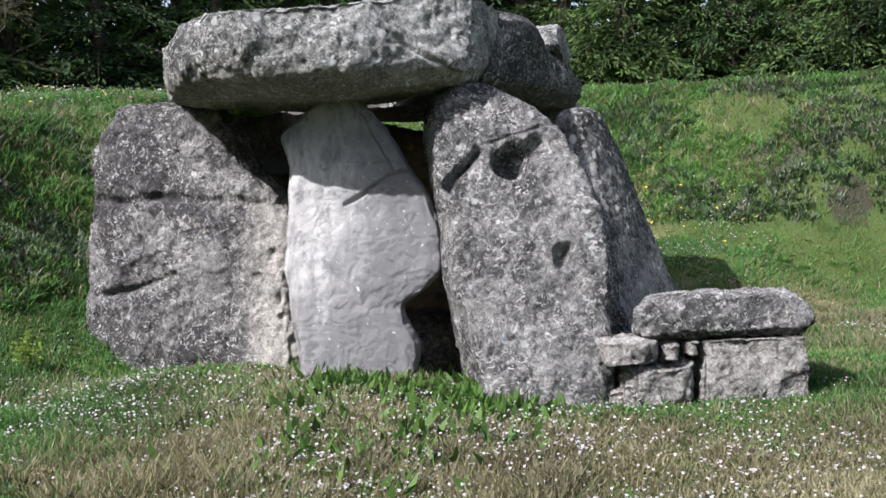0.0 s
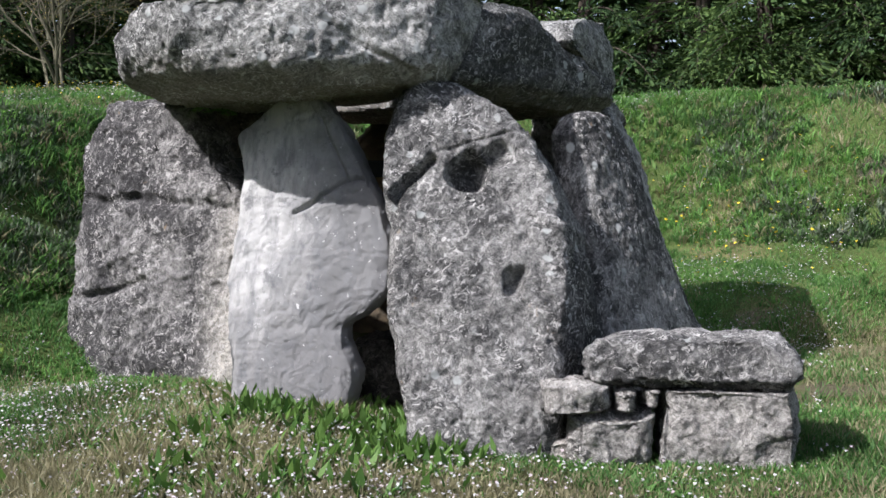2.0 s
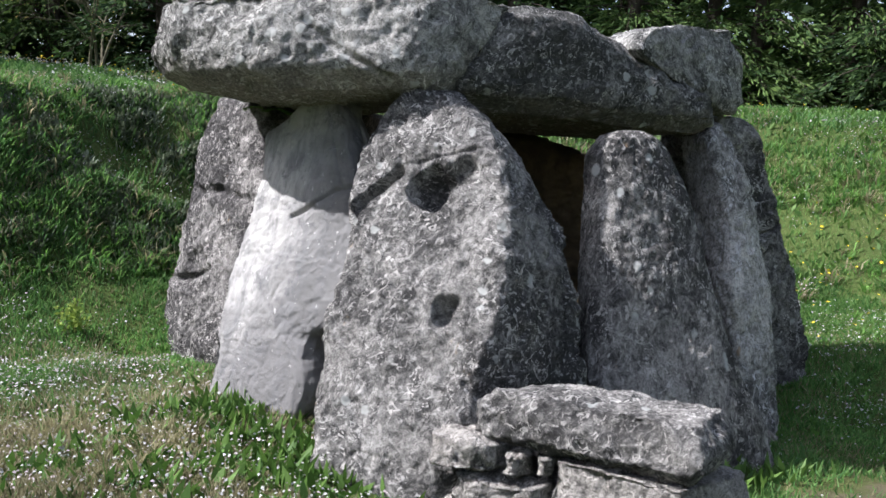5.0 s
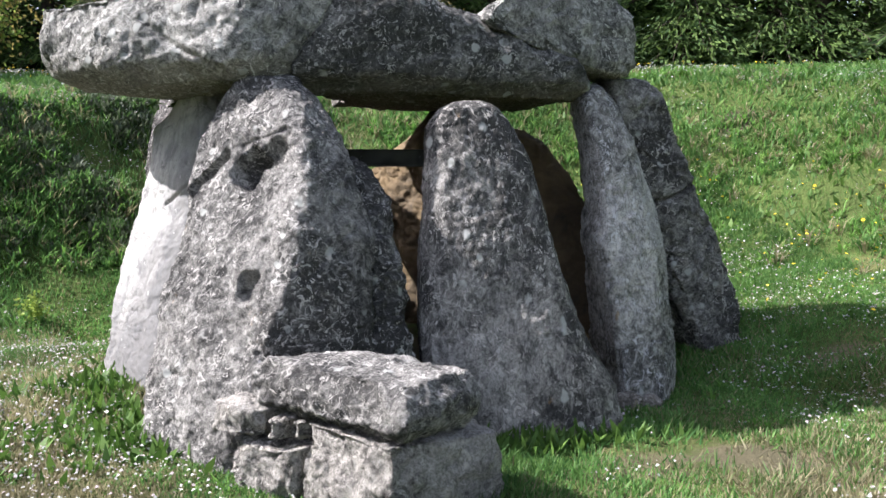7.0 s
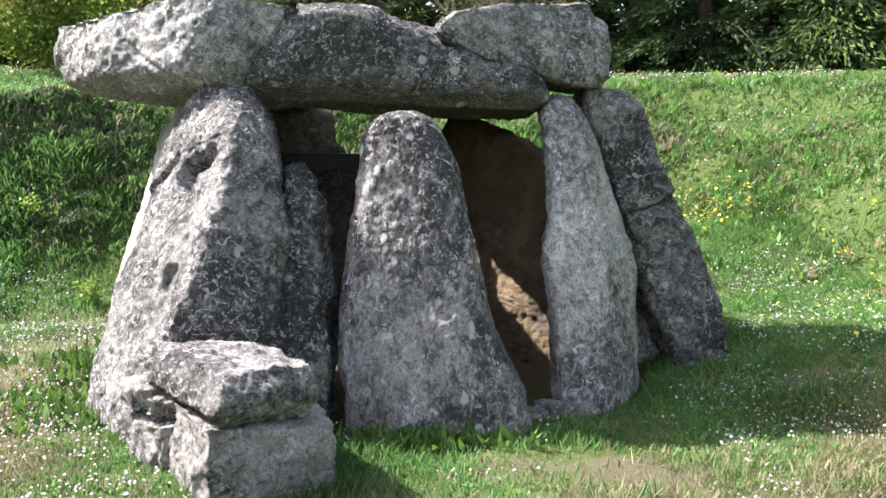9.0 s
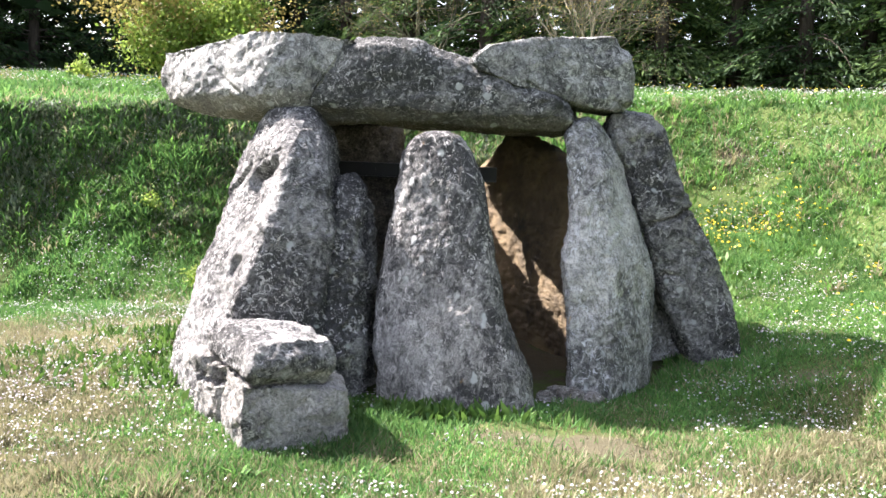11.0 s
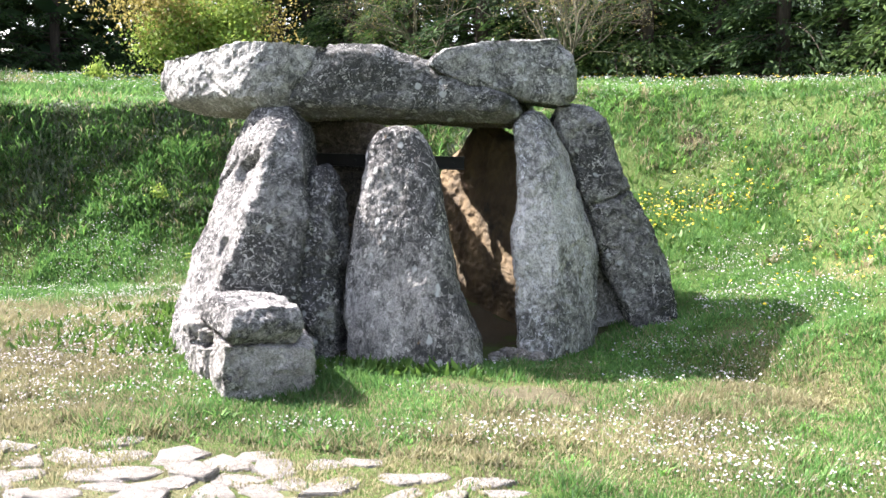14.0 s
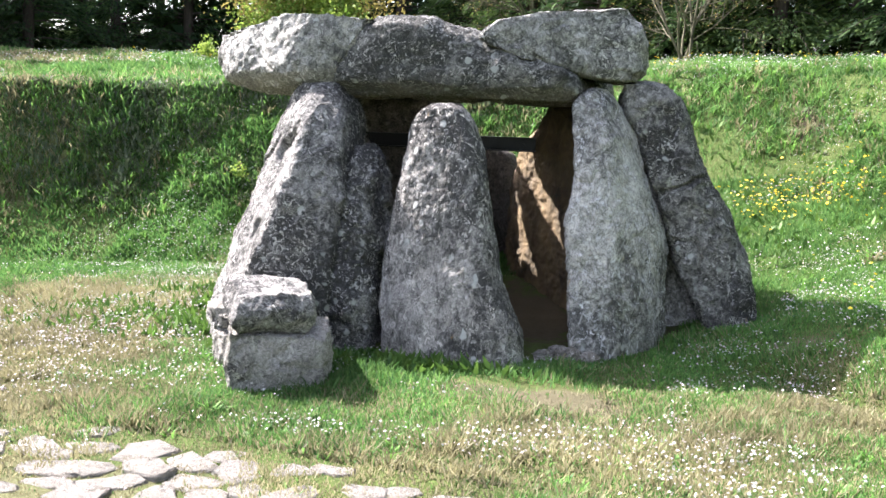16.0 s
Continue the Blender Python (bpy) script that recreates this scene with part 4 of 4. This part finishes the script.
for n_, (a, r) in enumerate(spots):
    far = 8.5 / (1 + math.exp(-(a - 108) / 4.5)) + 1.0 * math.exp(-((a - 90) / 20) ** 2)
    x, y = 0.3 + (r + far) * math.cos(radians(a)), (r + far) * math.sin(radians(a))
    m = pose(x, y, float(ground_height(x, y)) - 0.05, 0, 0, rng.uniform(0, 360))
    if n_ < 3:
        protos[n_].matrix_world = m
    else:
        # more of the lighter foliage on the right: its sunlit look put into colour
        copy_thing(protos[1 if a < 64 and rng.uniform() < 0.55 else int(rng.integers(0, 3))], m)


def planted(tree, x, y, label, category="tree", group="", turn=0):
    tree.matrix_world = pose(x, y, float(ground_height(x, y)) - 0.03, 0, 0, turn)
    return tagged(tree, label, category, group)


planted(bare_tree(21, 3.8, 6, BARK_GREY, LEAF_OLIVE, 0.025, 1, 0.09, depth=4, lean=0.38), 0.75, 8.7, "many-stemmed tree with pale upright branches and first tiny leaves")
planted(bare_tree(22, 4.4, 4, BARK_GREY, LEAF_OLIVE, 0.025, 1, 0.09, depth=4, lean=0.3), -2.1, 11.6, "nearly leafless tree with fine grey twigs")
planted(bare_tree(23, 4.9, 1, BARK_GREY, LEAF_OLIVE, 0.06, 60, 0.26, "leafy_tree", 4, 0.1, 0.42), -5.2, 9.0, "tree with a pale trunk and sparse young ochre leaves")
planted(bare_tree(24, 2.2, 7, BARK_GREY, LEAF_LIME, 0.06, 80, 0.15, "leafy_bush", 2, 0.50, 0.42), -4.65, 7.1, "bushy lime green shrub on top of the bank", "bush")
planted(bare_tree(25, 0.55, 8, WEED, LEAF_LIME, 0.06, 8, 0.06, "small_shrub", 1, 0.3, 0.5), -6.65, 7.4, "small bright green shrub on top of the bank", "bush")
planted(bare_tree(26, 0.36, 1, WEED, LEAF_LIME, 0.04, 5, 0.03, "seedling", 2, 0.1, 0.6), -3.63, 2.78, "pale green seedling on the shaded bank", "plant")
planted(bare_tree(27, 0.30, 1, WEED, LEAF_LIME, 0.04, 5, 0.03, "seedling", 2, 0.1, 0.6), -3.1, 2.15, "pale green seedling on the shaded bank", "plant")

# ---- grass and flowers ----
def scatter(rng, count, box):
    x = rng.uniform(box[0], box[1], count)
    y = rng.uniform(box[2], box[3], count)
    inside = ((x + 0.3) / 1.7) ** 2 + ((y - 0.5) / 1.45) ** 2 < 1
    return x[~inside], y[~inside]


def field(x, y, scale, seed):
    return fbm(np.stack([x, y, 0 * x], 1), scale, 3, 0.55, seed)


def on_path(x, y):
    edge = 0.08 * field(x, y, 3.0, 95)
    return 1.0 * (y + 0.06 * x + edge < -3.27) * (x + 2 * edge < 1.05)


def bareness(x, y):
    """How worn the sward is: trodden soil at the chamber mouth and in patches."""
    b = 1.1 * np.exp(-(((x - 0.75) / 0.55) ** 2 + ((y + 1.55) / 0.4) ** 2))
    b += 0.75 * np.exp(-(((x - 1.0) / 0.8) ** 2 + ((y + 2.0) / 0.3) ** 2)) + 0.5 * np.exp(-(((x + 0.1) / 0.9) ** 2 + ((y + 1.6) / 0.3) ** 2))
    b += 0.7 * np.exp(-(((x - 2.2) / 0.28) ** 2 + ((y + 0.42) / 0.2) ** 2))
    slope = np.hypot(x - 0.3, y)
    b += 0.8 * np.clip(field(x, y, 0.9, 91) * 2.4 - 0.75, 0, 1) * (slope > 3.6) * (slope < 5.4)
    for cx, cy, rx, ry, _ in EARTH[6:]:
        b += (0.55 + 0.7 * field(x, y, 3.0, 99)) * np.exp(-(((x - cx) / rx) ** 2 + ((y - cy) / ry) ** 2))
    b += 0.5 * on_path(x, y)
    return np.clip(b, 0, 1.18)


rng = np.random.default_rng(3)
gx_, gy_ = [], []
for count, box in ((380000, (-4.8, 3.2, -4.4, 3.6)), (190000, (-8.5, 7.0, -4.6, 7.0)), (40000, (-9, 10, 5, 11.0)), (40000, (-10, 6, -10.5, -4.6)), (70000, (-12, -5.5, 0.5, 8))):
    x, y = scatter(rng, count, box)
    gx_.append(x)
    gy_.append(y)
x, y = np.concatenate(gx_), np.concatenate(gy_)
keep = rng.uniform(0, 1, len(x)) > 0.82 * bareness(x, y)
x, y = x[keep], y[keep]
z = ground_height(x, y)
r_ = np.hypot(x - 0.3, y)
tall = 0.021 + 0.022 * np.clip((r_ - 2.2) / 2.5, 0, 1) * (y > -2) + 0.035 * np.clip(field(x, y, 1.3, 71) + 0.2, 0, 1)
tall *= rng.uniform(0.5, 1.35, len(x)) * (1 + 0.7 * np.clip(field(x, y, 4.5, 72) * 2, -0.6, 1)) * (1 - 0.5 * on_path(x, y))
a = rng.uniform(0, 2 * np.pi, len(x))
lean = rng.normal(0, 0.6, (len(x), 2)) * tall[:, None]
w = rng.uniform(0.0035, 0.0075, len(x)) * (1 + 0.7 * (r_ > 4.5) + 0.5 * (x < -5))
side = np.stack([np.cos(a) * w, np.sin(a) * w, 0 * a], 1)
foot = np.stack([x, y, z - 0.01], 1)
tip = foot + np.c_[lean, tall + 0.01]
blades = np.stack([foot - side, foot + side, tip + side * 0.25, tip - side * 0.25], 1)
dry = (field(x, y, 0.75, 81) * 1.6 + 0.32 * np.clip(-y - 1.0, 0, 1.4) - 0.45 * (x > 0.8) * (r_ > 2.4) * (y > -2) - 0.2 * (y > 1) + 0.4 * np.clip(-x - 1.4, 0, 1) * (r_ < 4.6) + 0.3 * np.exp(-(((x - 1.2) / 1.4) ** 2 + ((y + 2.0) / 0.8) ** 2)) + 0.06 * (y < 1) + 0.05 * (y < -0.6) * (x < 1.6) + rng.normal(0, 0.35, len(x))) > 0.33
grass = new("grass", quads_mesh("grass", blades, [GRASS, GRASS_DRY], dry.astype(int)))
tagged(grass, "short meadow grass, green and partly dry", "grass", kind="stuff")


def flowers(name, label, mats, x, y, size, stalk, seed):
    rng = np.random.default_rng(seed)
    n = len(x)
    c = np.stack([x, y, ground_height(x, y) + stalk * rng.uniform(0.5, 1.2, n)], 1)
    nor = np.c_[rng.normal(0, 0.45, (n, 2)), np.ones(n)]
    nor /= np.linalg.norm(nor, axis=1, keepdims=True)
    u = np.cross(nor, [[0.3, 1.0, 0.1]])
    u /= np.linalg.norm(u, axis=1, keepdims=True)
    v = np.cross(nor, u)
    s = (size * rng.uniform(0.55, 1.25, n))[:, None]
    quads = []
    for k in range(3):
        p, q = k * np.pi / 3, k * np.pi / 3 + np.pi
        d = np.cos(p) * u + np.sin(p) * v
        e = -np.sin(p) * u + np.cos(p) * v
        lift = nor * (0.0015 * k + s * 0.18)
        quads.append(np.stack([c + d * s + e * s * 0.3 + lift, c + d * s - e * s * 0.3 + lift, c - d * s - e * s * 0.3 + lift, c - d * s + e * s * 0.3 + lift], 1))
    heads = np.stack(quads, 1).reshape(-1, 4, 3)
    pick = np.repeat(rng.integers(0, len(mats), n), 3)
    ob = new(name, quads_mesh(name, heads, mats, pick))
    return tagged(ob, label, "flowers", kind="stuff")


rng = np.random.default_rng(4)
x, y = scatter(rng, 200000, (-6.5, 6.5, -5.0, 6.5))
want = field(x, y, 0.7, 33) * 1.5 + field(x, y, 2.6, 37) * 1.0
want += 1.1 * np.exp(-(((x + 3.0) / 1.0) ** 2 + ((y + 0.6) / 1.0) ** 2)) + 1.1 * np.exp(-(((x + 3.6) / 1.1) ** 2 + ((y - 1.7) / 1.0) ** 2))
want += 0.7 * np.exp(-(((x + 3.2) / 1.2) ** 2 + ((y + 0.3) / 2.0) ** 2))
want += 0.5 * np.exp(-(((x - 2.2) / 0.9) ** 2 + ((y + 0.7) / 0.7) ** 2)) + 0.6 * np.exp(-(((y + 2.95) / 0.18) ** 2)) * (x > -0.8) * (x < 1.6)
for cx, cy, rx, ry, much in ((1.5, -0.3, 0.4, 0.35, 1.0), (1.95, -0.5, 0.4, 0.2, 1.0), (2.4, -0.9, 0.35, 0.22, 1.2), (2.41, 1.57, 0.25, 0.2, 1.0), (2.75, -0.1, 0.4, 0.3, 1.0), (0.7, -2.72, 0.6, 0.16, 1.5), (-0.5, -2.95, 0.5, 0.13, 1.2), (1.6, -1.9, 0.5, 0.3, 0.4)):
    want += much * np.exp(-(((x - cx) / rx) ** 2 + ((y - cy) / ry) ** 2))
want -= 0.25 * (np.hypot(x - 0.3, y) > 3.0) * (x > -2) + 0.9 * bareness(x, y)
keep = rng.uniform(0, 1, len(x)) < np.clip(want * 0.55 + 0.02, 0, 0.7)
flowers("daisies", "white daisies scattered thickly in the grass", [PETAL, PETAL, PETAL_PINK], x[keep], y[keep], 0.0076, 0.05, 8)
x, y = rng.uniform(-9, 10, 9000), rng.uniform(4.6, 10.5, 9000)
keep = (field(x, y, 0.5, 44) > -0.05) & (np.hypot(x - 0.3, y) > 5.6)
flowers("far_daisies", "white flowers on top of the bank", [PETAL], x[keep], y[keep], 0.012, 0.09, 9)
x = np.r_[rng.normal(2.25, 0.45, 260), rng.normal(3.6, 0.6, 160), rng.uniform(-8, 9, 500)]
y = np.r_[rng.normal(3.0, 0.28, 260), rng.normal(0.7, 0.9, 160), rng.uniform(5.5, 10, 500)]
flowers("yellow_flowers", "small yellow flowers on the bank", [PETAL_YELLOW], x, y, 0.014, 0.12, 10)

rng = np.random.default_rng(12)
x = np.r_[rng.normal(-2.0, 0.22, 500), rng.normal(-2.25, 0.25, 450), rng.normal(-3.0, 0.5, 400), rng.normal(-0.3, 0.35, 300), rng.uniform(1, 6, 1800), rng.uniform(-8, -3.5, 900)]
y = np.r_[rng.normal(-0.75, 0.2, 500), rng.normal(-0.05, 0.2, 450), rng.normal(-0.7, 0.4, 400), rng.normal(-1.35, 0.08, 300), rng.uniform(1.5, 5.5, 1800), rng.uniform(1.5, 6, 900)]
c = np.stack([x, y, ground_height(x, y)], 1)
ways = np.c_[rng.normal(0, 0.6, (len(x), 2)), np.ones(len(x))]
weeds = new("weeds", quads_mesh("weeds", leaf_quads(rng, c, ways, 0.11, 0.018), [WEED]))
tagged(weeds, "broad-leaved green weeds at the foot of the slabs", "plants", kind="stuff")



def tufts(name, label, mats, x, y, per, length, width, spread, seed, category="grass", droop=0.7):
    """Clumps of arching blades, each a lower and an upper quad, splayed from one root."""
    rng = np.random.default_rng(seed)
    big = rng.uniform(0.55, 1.3, len(x))
    x, y, big = np.repeat(x, per), np.repeat(y, per), np.repeat(big, per)
    n = len(x)
    a = rng.uniform(0, 2 * np.pi, n)
    off = np.abs(rng.normal(0, spread, n)) * big
    fx, fy = x + np.cos(a) * off, y + np.sin(a) * off
    foot = np.stack([fx, fy, ground_height(fx, fy) - 0.01], 1)
    tilt = rng.normal(0.45, 0.28, n)
    l = (length * big * rng.uniform(0.5, 1.25, n))[:, None]
    way = np.stack([np.cos(a) * np.sin(tilt), np.sin(a) * np.sin(tilt), np.cos(tilt)], 1)
    mid = foot + way * l * 0.55
    bent = way + np.stack([np.cos(a), np.sin(a), -0.6 + 0 * a], 1) * droop
    bent /= np.linalg.norm(bent, axis=1, keepdims=True)
    end = mid + bent * l * 0.5
    side = np.stack([-np.sin(a), np.cos(a), 0 * a], 1) * (width * rng.uniform(0.6, 1.3, n))[:, None]
    lower = np.stack([foot - side * 0.7, foot + side * 0.7, mid + side, mid - side], 1)
    upper = np.stack([mid - side, mid + side, end + side * 0.15, end - side * 0.15], 1)
    pick = np.repeat(rng.integers(0, len(mats), len(x) // per), per)
    ob = new(name, quads_mesh(name, np.concatenate([lower, upper]), mats, np.r_[pick, pick]))
    return tagged(ob, label, category, kind="stuff")


def bank_spots(rng, count, lo, hi, scale, seed, above, gap=None):
    """Random places on the slope and brim of the bank, in drifts."""
    a = rng.uniform(radians(-35), radians(178), count)
    r = rng.uniform(lo, hi, count)
    shift = np.interp(np.degrees(a), SHIFT_A, SHIFT_R)
    steep = np.interp(np.degrees(a), STEEP_A, STEEP)
    r = r / steep + shift
    x, y = 0.3 + np.cos(a) * r, np.sin(a) * r
    keep = (field(x, y, scale, seed) > above) & (bareness(x, y) < 0.6)
    if gap:
        keep &= (np.degrees(a) < gap[0]) | (np.degrees(a) > gap[1])
    return x[keep], y[keep]


rng = np.random.default_rng(31)
x, y = bank_spots(rng, 9000, 2.8, 6.3, 0.9, 51, -0.12)
tufts("bank_tufts", "arching tufts of green grass on the bank", [GRASS, GRASS, GRASS_DRY, TUFT_FRESH], x, y, 11, 0.13, 0.0065, 0.035, 32)
x, y = bank_spots(rng, 5600, 3.3, 6.0, 0.8, 53, 0.04, (20, 98))
a, b = bank_spots(rng, 9000, 3.0, 5.8, 1.1, 59, -0.1, (-90, 112))
x, y = np.r_[x, a], np.r_[y, b]
tufts("bank_scrub", "low dark grey-green scrub growing in drifts on the bank", [SCRUB, SCRUB, TUFT_DARK], x, y, 20, 0.085, 0.011, 0.05, 33, "scrub", 0.3)
x, y = scatter(rng, 2600, (-4.6, 3.6, -3.4, 3.2))
keep = (field(x, y, 1.7, 57) > 0.02) & (bareness(x, y) < 0.35)
tufts("meadow_tufts", "fresh green clumps in the trodden meadow", [GRASS, TUFT_FRESH], x[keep], y[keep], 14, 0.062, 0.006, 0.03, 34)

# fern rooted on the broad slab, under the capstone
fern = new("fern")
fern.location = (-1.93, 1.16, 1.93)
tagged(fern, "small green fern rooted on top of the broad slab", "fern")
rng = np.random.default_rng(41)
for k in range(7):
    a = rng.uniform(-2.6, 0.4)
    q = np.linspace(0, 1, 16)
    spine = np.stack([np.cos(a) * 0.17 * q, np.sin(a) * 0.17 * q, 0.09 * q - 0.10 * q ** 2], 1)
    across = np.array([-np.sin(a), np.cos(a), 0.0])
    ways = np.concatenate([across + (spine[-1] - spine[0]) * 2.5, -across + (spine[-1] - spine[0]) * 2.5]).reshape(2, 1, 3).repeat(16, 1).reshape(-1, 3)
    leaflets = leaf_quads(rng, np.tile(spine, (2, 1)), ways, 0.035, 0.006)
    part("frond", quads_mesh("frond", leaflets, [WEED]), fern)

# ---- woods behind ----
rng = np.random.default_rng(77)
a = rng.uniform(radians(-40), radians(215), 38000)
rad = rng.uniform(19.5, 24, 38000)
x, y = 0.3 + np.cos(a) * rad, np.sin(a) * rad
c = np.stack([x, y, ground_height(x, y) + 9.5 * rng.uniform(0, 1, len(x)) ** 0.7], 1)
ways = np.c_[rng.normal(0, 1, (len(x), 2)), rng.normal(-0.3, 0.5, len(x))]
woods = new("far_woods", quads_mesh("far_woods", leaf_quads(rng, c, ways, 0.85, 0.16), [CONIFER]))
tagged(woods, "dense dark conifer wood behind the clearing", "woods", kind="stuff")

# ---- flagstone path ----
path = new("path")
tagged(path, "sunken path of pale flat stones in the grass", "path", kind="structure")
rng = np.random.default_rng(15)
shapes = []
for k in range(14):
    m_ = 10
    a = rng.uniform(0, 0.45, m_) + np.arange(m_) * 2 * np.pi / m_
    rad = rng.uniform(0.7, 1.05, m_) * (1 + 0.28 * np.cos(2 * a + rng.uniform(0, 6)) + 0.16 * np.cos(3 * a + rng.uniform(0, 6)))
    ring = np.stack([np.cos(a) * rad, np.sin(a) * rad * rng.uniform(0.55, 0.9)], 1)
    v = np.concatenate([np.c_[ring, np.full(m_, -0.5)], np.c_[ring * 0.96, np.full(m_, 0.25)], np.c_[ring * 0.88, np.full(m_, 0.5)], [[0, 0, 0.55]]])
    v[m_:-1, 2] += rng.normal(0, 0.07, 2 * m_)
    f = [(i + o, (i + 1) % m_ + o, (i + 1) % m_ + o + m_, i + o + m_) for o in (0, m_) for i in range(m_)]
    f += [(2 * m_ + i, 2 * m_ + (i + 1) % m_, 3 * m_) for i in range(m_)]
    shapes.append(mesh_from("flagstone", v, f, ROCK_PATH, False))
for row in range(10):
    for col in range(19):
        x = -4.1 + col * 0.275 + rng.normal(0, 0.06) + 0.15 * (row % 2)
        y = -3.40 - row * 0.205 + rng.normal(0, 0.05) - 0.06 * x
        if x > 1.15 - 0.25 * abs(rng.normal()) or (row == 0 and rng.uniform() < 0.55) or rng.uniform() < 0.06:
            continue
        s = rng.uniform(0.11, 0.2)
        fs = part("flagstone", shapes[int(rng.integers(0, 14))], path)
        fs.matrix_world = pose(x, y, float(ground_height(x, y)) - 0.008, rng.normal(0, 1.5), rng.normal(0, 1.5), rng.uniform(-40, 40)) @ Matrix.Diagonal((s, s, 0.034, 1))
